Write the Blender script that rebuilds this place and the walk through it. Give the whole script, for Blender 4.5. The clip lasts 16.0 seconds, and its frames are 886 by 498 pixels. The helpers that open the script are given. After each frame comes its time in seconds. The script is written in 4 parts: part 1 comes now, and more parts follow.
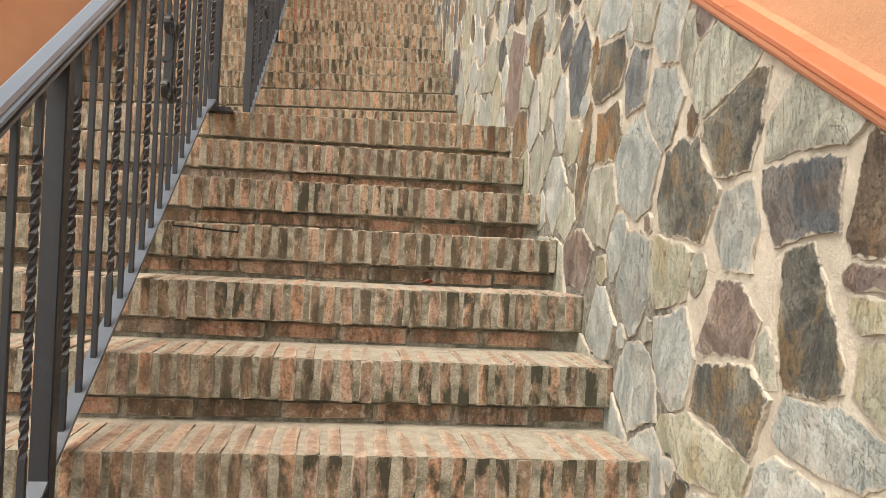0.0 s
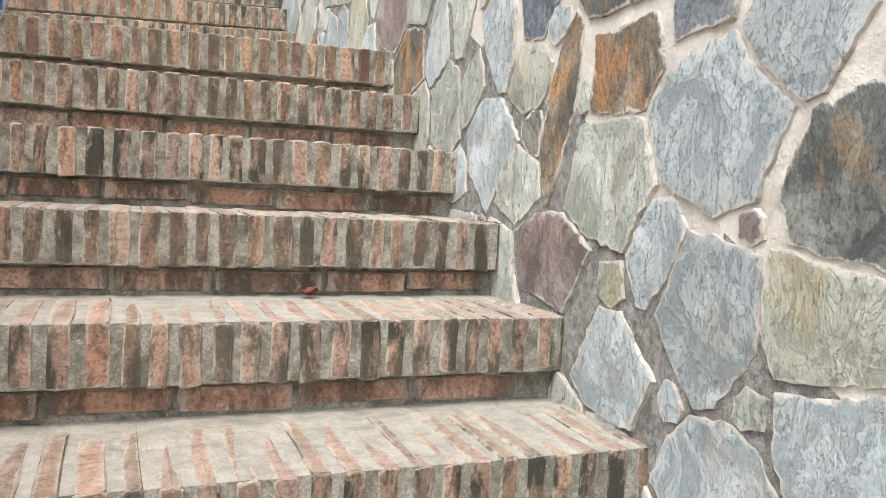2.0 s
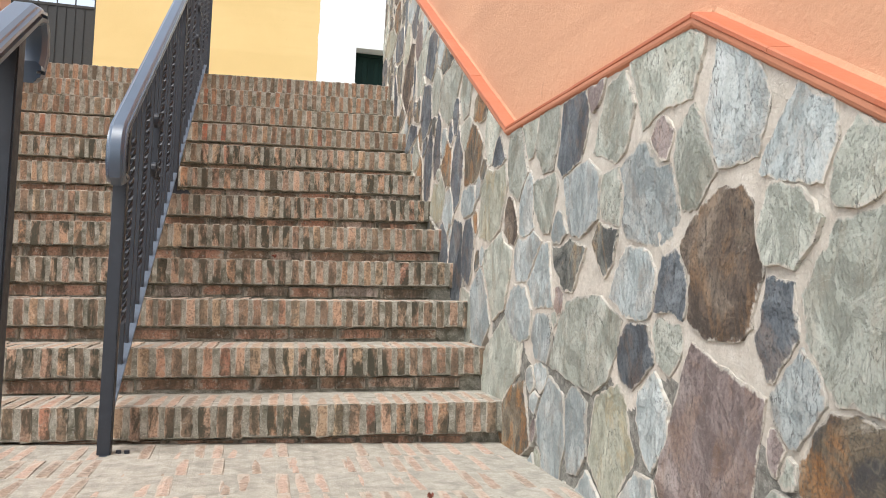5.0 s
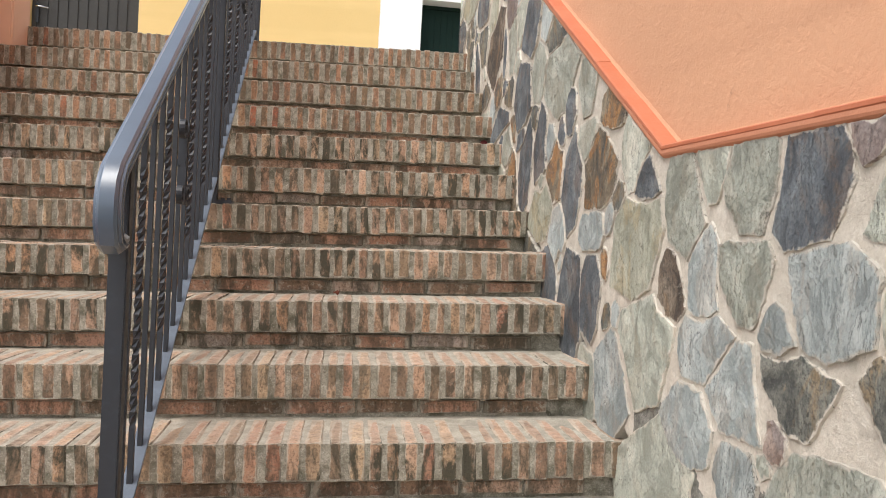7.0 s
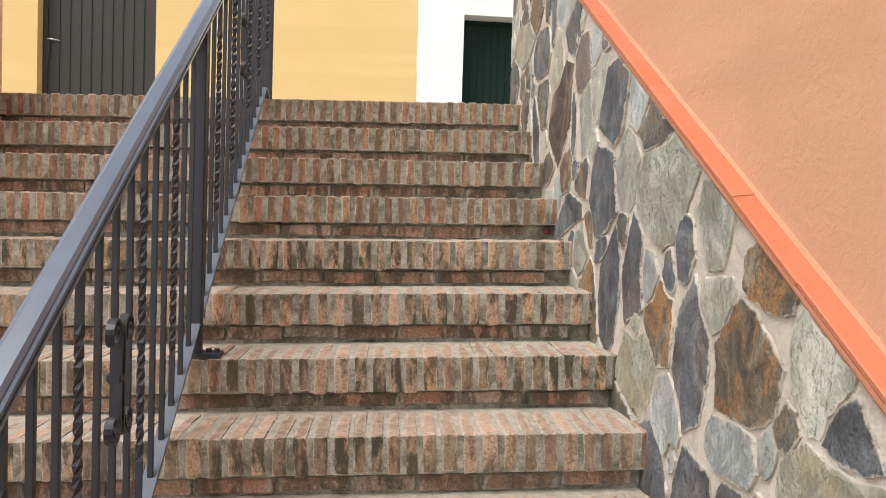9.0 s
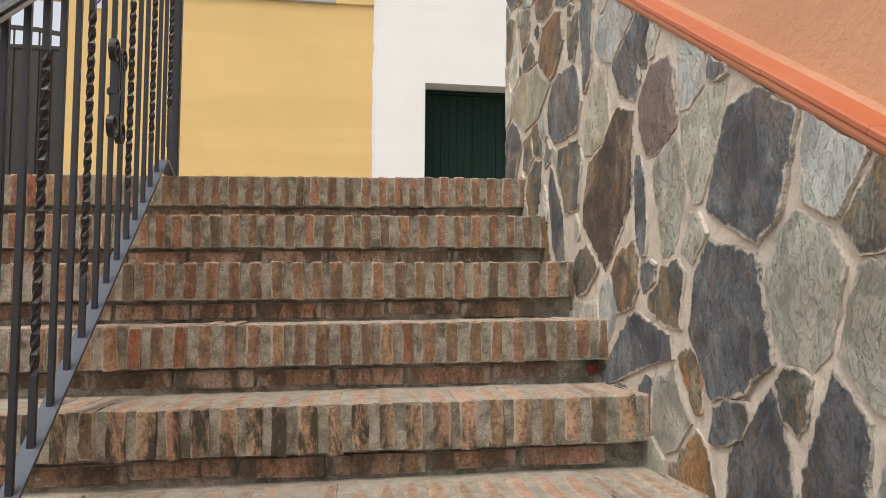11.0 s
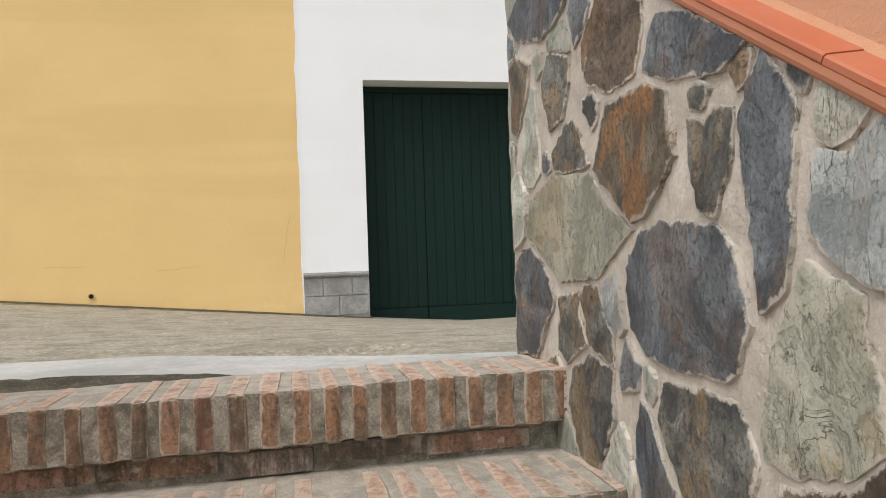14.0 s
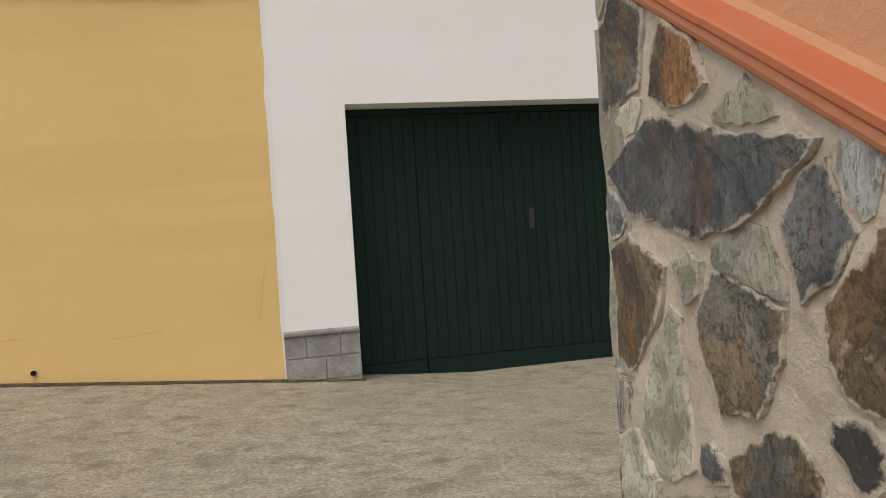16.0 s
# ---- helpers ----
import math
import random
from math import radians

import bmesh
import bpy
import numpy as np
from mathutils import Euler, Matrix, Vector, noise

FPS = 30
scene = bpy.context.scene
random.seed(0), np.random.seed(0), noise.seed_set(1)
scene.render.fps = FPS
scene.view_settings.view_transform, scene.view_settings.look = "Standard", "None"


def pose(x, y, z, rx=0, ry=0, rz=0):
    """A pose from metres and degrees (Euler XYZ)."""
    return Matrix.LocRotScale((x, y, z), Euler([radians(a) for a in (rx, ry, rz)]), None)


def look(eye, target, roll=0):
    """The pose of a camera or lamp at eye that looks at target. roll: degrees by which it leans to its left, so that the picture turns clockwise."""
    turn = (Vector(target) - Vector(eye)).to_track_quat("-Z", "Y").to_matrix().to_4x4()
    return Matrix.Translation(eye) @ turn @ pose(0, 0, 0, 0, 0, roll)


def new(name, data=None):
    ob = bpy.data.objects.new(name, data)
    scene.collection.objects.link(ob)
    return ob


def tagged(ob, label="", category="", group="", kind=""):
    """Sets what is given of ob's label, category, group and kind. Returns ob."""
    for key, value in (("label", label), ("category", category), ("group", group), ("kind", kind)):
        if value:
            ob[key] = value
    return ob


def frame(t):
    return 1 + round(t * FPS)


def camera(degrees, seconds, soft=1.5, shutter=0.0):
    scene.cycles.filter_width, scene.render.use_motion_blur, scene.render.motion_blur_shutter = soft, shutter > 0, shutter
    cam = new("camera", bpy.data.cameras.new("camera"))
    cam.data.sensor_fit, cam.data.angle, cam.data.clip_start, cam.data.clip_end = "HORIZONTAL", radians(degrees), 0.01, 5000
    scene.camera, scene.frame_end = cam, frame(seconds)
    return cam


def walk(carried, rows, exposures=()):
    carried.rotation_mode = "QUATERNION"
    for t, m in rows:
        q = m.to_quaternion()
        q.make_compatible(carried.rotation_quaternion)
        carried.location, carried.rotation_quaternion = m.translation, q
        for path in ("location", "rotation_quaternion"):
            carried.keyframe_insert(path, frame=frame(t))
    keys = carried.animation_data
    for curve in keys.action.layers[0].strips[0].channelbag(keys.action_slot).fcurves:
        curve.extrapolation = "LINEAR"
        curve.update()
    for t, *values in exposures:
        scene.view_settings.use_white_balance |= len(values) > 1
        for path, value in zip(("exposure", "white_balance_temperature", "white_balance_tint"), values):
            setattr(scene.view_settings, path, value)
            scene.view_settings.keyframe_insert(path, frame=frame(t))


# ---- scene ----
cam = camera(56.5, 16.0, soft=0.95)
PATH = [
    (0, (-0.025, 0.188, 1.563), (0.221, 2.173, 1.565), 2.8),
    (0.5, (0.011, 0.433, 1.548), (0.526, 2.365, 1.581), 1.6),
    (1, (-0.033, 0.705, 1.581), (0.543, 2.62, 1.576), -0.9),
    (1.5, (-0.123, 1.01, 1.684), (0.614, 2.865, 1.566), 1.3),
    (2, (-0.124, 1.244, 1.686), (0.613, 3.098, 1.546), 2.8),
    (2.5, (-0.081, 1.427, 1.847), (0.595, 3.307, 1.754), 0.2),
    (3, (-0.141, 1.62, 2.056), (0.588, 3.481, 2.017), 1.8),
    (3.5, (-0.098, 1.904, 2.178), (0.575, 3.787, 2.155), 0.6),
    (4, (-0.177, 2.133, 2.298), (0.275, 4.078, 2.411), 1.6),
    (4.2, (-0.245, 2.175, 2.4), (0.194, 4.12, 2.55), 2.8),
    (6.3, (-0.072, 3.061, 2.903), (0.314, 5.023, 2.847), 0.0),
    (6.5, (-0.121, 3.158, 2.917), (0.205, 5.131, 2.857), 0.9),
    (7, (-0.205, 3.332, 3.095), (0.112, 5.306, 3.052), 3.1),
    (7.5, (-0.113, 3.586, 3.225), (0.171, 5.565, 3.17), 2.1),
    (8, (-0.196, 3.826, 3.305), (0.01, 5.814, 3.232), 2.6),
    (8.5, (-0.218, 4.036, 3.445), (-0.01, 6.023, 3.358), 3.0),
    (9, (-0.118, 4.262, 3.633), (0.09, 6.25, 3.562), 1.8),
    (9.2, (-0.131, 4.348, 3.635), (0.091, 6.334, 3.573), 1.4),
    (11.3, (-0.066, 5.787, 3.797), (0.263, 7.755, 3.932), 0.3),
    (11.5, (-0.02, 5.925, 3.807), (0.281, 7.9, 3.919), -0.8),
    (12, (0.03, 6.163, 3.997), (0.283, 8.144, 4.101), -3.9),
    (12.5, (0.016, 6.38, 4.16), (0.39, 8.343, 4.251), -3.4),
    (13, (0.12, 6.623, 4.251), (0.574, 8.569, 4.333), -2.3),
    (13.1, (0.144, 6.693, 4.296), (0.589, 8.641, 4.382), -2.4),
    (13.5, (0.117, 6.831, 4.355), (0.524, 8.788, 4.399), -2.3),
    (14, (0.09, 7.03, 4.53), (0.55, 8.976, 4.541), -1.9),
    (14.5, (0.175, 7.268, 4.659), (0.643, 9.212, 4.663), -3.3),
    (15, (0.097, 7.504, 4.749), (0.569, 9.448, 4.735), -2.8),
    (15.5, (0.143, 7.679, 4.859), (0.738, 9.588, 4.834), -2.3),
    (16, (0.189, 7.874, 5.038), (0.689, 9.81, 4.982), -3.6),
]
EXPOSURES = [(0.0, 1.08, 7500, 9), (0.5, 1.02, 6250, 8), (1.5, 1.2, 6150, 8), (2.5, 1.4, 6050, 8), (4.0, 1.08, 6100, 8), (6.5, 0.97, 6400, 9), (8.0, 0.87, 6550, 10), (9.0, 0.9, 6600, 10), (11.5, 0.32, 6900, 12), (12.5, 0.05, 6750, 11), (13.0, 0.05, 6550, 10), (13.5, 0.08, 6500, 10), (14.0, 0.45, 6450, 10), (14.5, 0.45, 6450, 10), (15.0, 0.0, 6600, 12), (15.5, 0.42, 6850, 12), (16.0, 0.03, 7050, 11)]
walk(cam, [(t, look(eye, target, roll)) for t, eye, target, roll in PATH], EXPOSURES)


# world, sun
world = bpy.data.worlds.new("sky")
scene.world = world
world.use_nodes = True
_wn = world.node_tree
_sky = _wn.nodes.new("ShaderNodeTexSky")
_sky.sky_type, _sky.sun_disc = "NISHITA", False
_sky.sun_elevation, _sky.sun_rotation = radians(60), radians(230)
_sky.air_density, _sky.dust_density, _sky.ozone_density = 1.0, 2.5, 1.0
_bg = _wn.nodes["Background"]
_bg.inputs[1].default_value = 0.15
_veil = _wn.nodes.new("ShaderNodeHueSaturation")
_veil.inputs["Saturation"].default_value = 0.38          # thin cloud
_wn.links.new(_sky.outputs[0], _veil.inputs["Color"])
_wn.links.new(_veil.outputs[0], _bg.inputs[0])
sun = new("sun", bpy.data.lights.new("sun", "SUN"))
sun.data.energy, sun.data.angle, sun.data.color = 1.2, radians(30), (1.0, 0.96, 0.90)
sun.matrix_world = look((-6.2, -5.2, 14), (0, 0, 0))


# ---- materials ----
def mat(name, rough=0.85, metal=0.0):
    m = bpy.data.materials.new(name)
    m.use_nodes = True
    b = m.node_tree.nodes["Principled BSDF"]
    b.inputs["Roughness"].default_value, b.inputs["Metallic"].default_value = rough, metal
    return m, m.node_tree, b


def node(nt, kind, **values):
    n = nt.nodes.new("ShaderNode" + kind)
    for k, v in values.items():
        n.inputs[k.replace("_", " ")].default_value = v
    return n


def coords(nt, spread=37.0, scale=(1, 1, 1), turn=(0, 0, 0), world_space=False):
    """Object coordinates, moved by the object's random number, so that no two pieces look alike."""
    if world_space:
        src = nt.nodes.new("ShaderNodeNewGeometry").outputs["Position"]
    else:
        src = nt.nodes.new("ShaderNodeTexCoord").outputs["Object"]
    mp = node(nt, "Mapping")
    mp.inputs["Scale"].default_value, mp.inputs["Rotation"].default_value = scale, [radians(a) for a in turn]
    if spread and not world_space:
        add = nt.nodes.new("ShaderNodeVectorMath")
        mul = nt.nodes.new("ShaderNodeMath")
        mul.operation, mul.inputs[1].default_value = "MULTIPLY", spread
        nt.links.new(nt.nodes.new("ShaderNodeObjectInfo").outputs["Random"], mul.inputs[0])
        nt.links.new(src, add.inputs[0])
        nt.links.new(mul.outputs[0], add.inputs[1])
        src = add.outputs[0]
    nt.links.new(src, mp.inputs[0])
    return mp.outputs[0]


def noise_tex(nt, vec, scale, detail=6, rough=0.6, dist=0.0):
    n = node(nt, "TexNoise", Scale=scale, Detail=detail, Roughness=rough, Distortion=dist)
    nt.links.new(vec, n.inputs["Vector"])
    return n.outputs["Fac"]


def ramp(nt, fac, stops, flat=False):
    r = nt.nodes.new("ShaderNodeValToRGB")
    e = r.color_ramp.elements
    while len(e) < len(stops):
        e.new(0.5)
    for el, (p, c) in zip(e, stops):
        el.position = p
        el.color = (*c, 1) if isinstance(c, tuple) else (c, c, c, 1)
    if flat:
        r.color_ramp.interpolation = "CONSTANT"
    nt.links.new(fac, r.inputs[0])
    return r.outputs[0]


def mix(nt, fac, a, b, how="MIX"):
    n = nt.nodes.new("ShaderNodeMix")
    n.data_type, n.blend_type = "RGBA", how
    for val, sock in ((fac, n.inputs[0]), (a, n.inputs[6]), (b, n.inputs[7])):
        if isinstance(val, (int, float)):
            sock.default_value = val
        elif isinstance(val, tuple):
            sock.default_value = (*val, 1)
        else:
            nt.links.new(val, sock)
    return n.outputs[2]


def bump(nt, b, height, strength=0.5, distance=0.01, under=None):
    n = node(nt, "Bump", Strength=strength, Distance=distance)
    nt.links.new(height, n.inputs["Height"])
    if under:
        nt.links.new(under, n.inputs["Normal"])
    nt.links.new(n.outputs[0], b.inputs["Normal"])
    return n.outputs[0]


def colour(nt, b, sock):
    nt.links.new(sock, b.inputs["Base Color"])


def rim_smear(nt, vec, scale, width, most):
    """How far mortar laps over a piece: the stored distance from its rim, broken up by noise."""
    at = nt.nodes.new("ShaderNodeAttribute")
    at.attribute_name = "rim"
    jag = nt.nodes.new("ShaderNodeMath")
    jag.operation = "MULTIPLY_ADD"
    jag.inputs[1].default_value, jag.inputs[2].default_value = 1.7, -0.85
    nt.links.new(noise_tex(nt, vec, scale, 9, 0.72, 0.4), jag.inputs[0])
    tot = nt.nodes.new("ShaderNodeMath")
    nt.links.new(at.outputs["Fac"], tot.inputs[0])
    nt.links.new(jag.outputs[0], tot.inputs[1])
    return ramp(nt, tot.outputs[0], [(max(width - 0.14, 0.0), most), (width + 0.04, 0.0)])


def brick_material(name, tones, moss=0.5, smear=0.5, toned=0.35, tone=1.0):
    m, nt, b = mat(name, 0.93)
    info = nt.nodes.new("ShaderNodeObjectInfo").outputs["Random"]
    base = ramp(nt, info, [(p, tuple(tone * q for q in c)) for p, c in tones])
    # some bricks are sooted or overfired as a whole
    other = nt.nodes.new("ShaderNodeMath")
    other.operation, other.inputs[1].default_value = "MULTIPLY", 17.31
    nt.links.new(info, other.inputs[0])
    whole = nt.nodes.new("ShaderNodeMath")
    whole.operation = "FRACT"
    nt.links.new(other.outputs[0], whole.inputs[0])
    base = mix(nt, ramp(nt, whole.outputs[0], [(0.45, 0.0), (0.95, 0.8)]), base, (0.13, 0.10, 0.065))
    v = coords(nt)
    grain = noise_tex(nt, v, 110, 6, 0.7)
    patch = noise_tex(nt, v, 22, 5, 0.65, 0.5)
    wide = noise_tex(nt, coords(nt, world_space=True), 1.9, 4, 0.6, 0.5)
    c = mix(nt, ramp(nt, patch, [(0.4, 0.0), (0.7, 0.45)]), base, (0.46, 0.31, 0.20))
    c = mix(nt, ramp(nt, grain, [(0.38, 0.7), (0.53, 0.0)]), c, (0.15, 0.10, 0.068))
    # lime bloom and mortar smeared over the faces
    c = mix(nt, ramp(nt, noise_tex(nt, v, 42, 7, 0.75, 0.6), [(0.55, 0.0), (0.64, smear)]), c, (0.56, 0.50, 0.41))
    # mortar lapping over the arrises
    c = mix(nt, rim_smear(nt, v, 48, 0.24, 0.8), c, (0.46, 0.405, 0.325))
    # soot and lichen, thick in some stretches, running down the faces; less of it on upward faces
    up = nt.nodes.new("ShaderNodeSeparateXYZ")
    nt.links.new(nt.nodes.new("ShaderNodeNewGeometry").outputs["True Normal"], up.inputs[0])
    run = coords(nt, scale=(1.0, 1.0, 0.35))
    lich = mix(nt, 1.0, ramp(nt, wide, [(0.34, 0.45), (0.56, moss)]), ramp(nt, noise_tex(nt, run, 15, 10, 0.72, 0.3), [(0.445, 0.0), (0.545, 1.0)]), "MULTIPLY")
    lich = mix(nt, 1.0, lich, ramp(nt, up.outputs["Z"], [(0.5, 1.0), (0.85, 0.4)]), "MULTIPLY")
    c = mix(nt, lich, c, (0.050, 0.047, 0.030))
    # upward faces go paler in patches, by an amount set per brick kind
    pale_top = mix(nt, 1.0, ramp(nt, up.outputs["Z"], [(0.45, 0.0), (0.85, toned)]), ramp(nt, noise_tex(nt, v, 30, 6, 0.7, 0.4), [(0.38, 0.25), (0.56, 1.0)]), "MULTIPLY")
    c = mix(nt, pale_top, c, (0.64, 0.49, 0.385))
    colour(nt, b, c)
    bump(nt, b, mix(nt, 0.35, grain, patch), 1.0, 0.011)
    return m


BRICK_TONES = [(0.0, (0.54, 0.40, 0.255)), (0.14, (0.49, 0.27, 0.15)), (0.28, (0.55, 0.35, 0.24)), (0.42, (0.46, 0.32, 0.20)), (0.52, (0.30, 0.175, 0.115)),
               (0.64, (0.45, 0.285, 0.19)), (0.78, (0.37, 0.23, 0.16)), (0.92, (0.46, 0.265, 0.17)), (0.985, (0.44, 0.13, 0.08))]
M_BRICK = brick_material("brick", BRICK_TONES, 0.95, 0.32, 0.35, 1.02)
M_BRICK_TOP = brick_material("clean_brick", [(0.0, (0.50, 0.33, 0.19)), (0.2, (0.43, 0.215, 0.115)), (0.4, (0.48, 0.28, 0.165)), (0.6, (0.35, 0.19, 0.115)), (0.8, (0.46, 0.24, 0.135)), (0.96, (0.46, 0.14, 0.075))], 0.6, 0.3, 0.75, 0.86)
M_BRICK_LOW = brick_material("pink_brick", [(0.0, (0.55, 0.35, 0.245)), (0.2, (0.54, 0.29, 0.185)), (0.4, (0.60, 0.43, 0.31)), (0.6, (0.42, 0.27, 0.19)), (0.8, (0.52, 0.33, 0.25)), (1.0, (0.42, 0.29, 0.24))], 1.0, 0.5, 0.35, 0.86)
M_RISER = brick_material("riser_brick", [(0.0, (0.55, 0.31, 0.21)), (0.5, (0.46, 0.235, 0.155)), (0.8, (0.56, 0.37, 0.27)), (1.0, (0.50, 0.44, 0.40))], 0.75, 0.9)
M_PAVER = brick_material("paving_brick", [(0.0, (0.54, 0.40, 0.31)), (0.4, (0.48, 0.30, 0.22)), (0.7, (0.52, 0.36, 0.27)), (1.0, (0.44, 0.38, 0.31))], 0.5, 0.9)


def rough_mineral(name, dark, mid, light, scale=30, relief=0.6, stain=(0.12, 0.11, 0.09), stain_amount=0.4, rough=0.93, dist=0.008, speck=0.0, wide_scale=1.7, grit=0.0, pits=0.7, toned=0.0):
    m, nt, b = mat(name, rough)
    v = coords(nt, world_space=True)
    fine = noise_tex(nt, v, scale * 6, 4, 0.7)
    med = noise_tex(nt, v, scale * 0.6, 7, 0.7, 0.3)
    wide = noise_tex(nt, v, wide_scale, 6, 0.65, 0.6)
    c = ramp(nt, med, [(0.32, dark), (0.5, mid), (0.68, light)])
    c = mix(nt, ramp(nt, wide, [(0.48, 0.0), (0.68, stain_amount)]), c, stain)
    c = mix(nt, ramp(nt, fine, [(0.34, pits), (0.52, 0.0)]), c, dark)
    if grit:
        c = mix(nt, ramp(nt, noise_tex(nt, v, 55, 3, 0.6), [(0.40, grit), (0.49, 0.0)]), c, dark)
    if speck:
        c = mix(nt, ramp(nt, fine, [(0.6, 0.0), (0.68, speck)]), c, (0.75, 0.72, 0.66))
    if toned:
        # upward faces are mixed towards a paler tone
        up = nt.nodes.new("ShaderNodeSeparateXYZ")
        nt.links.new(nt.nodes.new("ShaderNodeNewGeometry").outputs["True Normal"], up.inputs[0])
        c = mix(nt, ramp(nt, up.outputs["Z"], [(0.45, 0.0), (0.85, toned)]), c, (0.58, 0.53, 0.45))
    colour(nt, b, c)
    bump(nt, b, mix(nt, 0.55, fine, med), relief, dist)
    return m


M_JOINT = rough_mineral("step_mortar", (0.14, 0.125, 0.092), (0.32, 0.29, 0.23), (0.46, 0.42, 0.345), 34, 1.0, (0.085, 0.080, 0.050), 1.0, speck=0.45, wide_scale=13, toned=0.35)
M_LIME = rough_mineral("lime_mortar", (0.40, 0.35, 0.285), (0.585, 0.52, 0.435), (0.69, 0.635, 0.55), 22, 1.0, (0.41, 0.37, 0.305), 0.6, dist=0.009, speck=0.35, pits=0.45)
M_GRAVEL = rough_mineral("gravelly_mortar", (0.10, 0.095, 0.08), (0.30, 0.28, 0.24), (0.46, 0.43, 0.37), 60, 1.0, (0.13, 0.125, 0.095), 0.6, dist=0.012, speck=0.5, wide_scale=9, grit=0.5)
M_ROAD = rough_mineral("road_concrete", (0.16, 0.142, 0.10), (0.345, 0.31, 0.235), (0.43, 0.39, 0.305), 12, 0.8, (0.25, 0.23, 0.175), 0.75, speck=0.5, grit=0.6, wide_scale=1.1)
M_KERB = rough_mineral("kerb_concrete", (0.36, 0.36, 0.335), (0.47, 0.47, 0.44), (0.55, 0.545, 0.51), 9, 0.6, (0.34, 0.34, 0.315), 0.6)
M_SOIL = rough_mineral("mossy_soil", (0.022, 0.020, 0.011), (0.062, 0.052, 0.026), (0.17, 0.145, 0.085), 30, 1.0, speck=0.3)
M_PLINTH = rough_mineral("plinth_stone", (0.22, 0.215, 0.20), (0.36, 0.35, 0.325), (0.47, 0.46, 0.43), 16, 1.0, (0.22, 0.21, 0.19), 0.7, dist=0.014, wide_scale=6)


def plaster(name, base, toned, crack=0.3, relief=0.25, streak=0.25, scale=60):
    m, nt, b = mat(name, 0.9)
    v = coords(nt, world_space=True)
    wide = noise_tex(nt, v, 0.9, 5, 0.6, 0.4)
    bands = noise_tex(nt, coords(nt, world_space=True, scale=(0.25, 0.25, 3.2)), 1.1, 4, 0.55, 0.2)
    fine = noise_tex(nt, v, scale, 6, 0.65)
    flaw = noise_tex(nt, v, 9, 8, 0.72, 1.2)
    c = mix(nt, ramp(nt, wide, [(0.4, 0.0), (0.7, 0.6)]), base, toned)
    c = mix(nt, ramp(nt, bands, [(0.48, 0.0), (0.6, streak)]), c, toned)
    c = mix(nt, ramp(nt, flaw, [(0.67, 0.0), (0.75, crack)]), c, tuple(x * 0.62 for x in toned))
    colour(nt, b, c)
    bump(nt, b, mix(nt, 0.5, fine, flaw), relief, 0.008)
    return m


M_ORANGE = plaster("orange_plaster", (0.62, 0.335, 0.195), (0.505, 0.265, 0.152), 0.6, 0.9, 0.45, 45)
M_YELLOW = plaster("yellow_plaster", (0.79, 0.56, 0.245), (0.70, 0.485, 0.20), 0.6, 0.6, 0.4)
M_WHITE = plaster("white_limewash", (0.87, 0.87, 0.86), (0.80, 0.795, 0.775), 0.2, 0.25, 0.2)
M_PINK = plaster("pink_plaster", (0.74, 0.465, 0.33), (0.66, 0.40, 0.275), 0.4, 0.5, 0.3)


def tile_paint():
    m, nt, b = mat("coping_paint", 0.6)
    v = coords(nt)
    c = mix(nt, ramp(nt, noise_tex(nt, v, 6, 6, 0.65), [(0.4, 0.0), (0.75, 0.6)]), (0.45, 0.13, 0.058), (0.47, 0.19, 0.105))
    c = mix(nt, ramp(nt, noise_tex(nt, v, 90, 4, 0.6), [(0.3, 0.25), (0.5, 0.0)]), c, (0.40, 0.12, 0.07))
    colour(nt, b, c)
    bump(nt, b, noise_tex(nt, v, 50, 6, 0.6), 0.3, 0.004)
    return m


M_TILE = tile_paint()
M_LIP = plaster("pale_pink_render", (0.52, 0.215, 0.12), (0.46, 0.19, 0.11), 0.3, 0.5, 0.3)


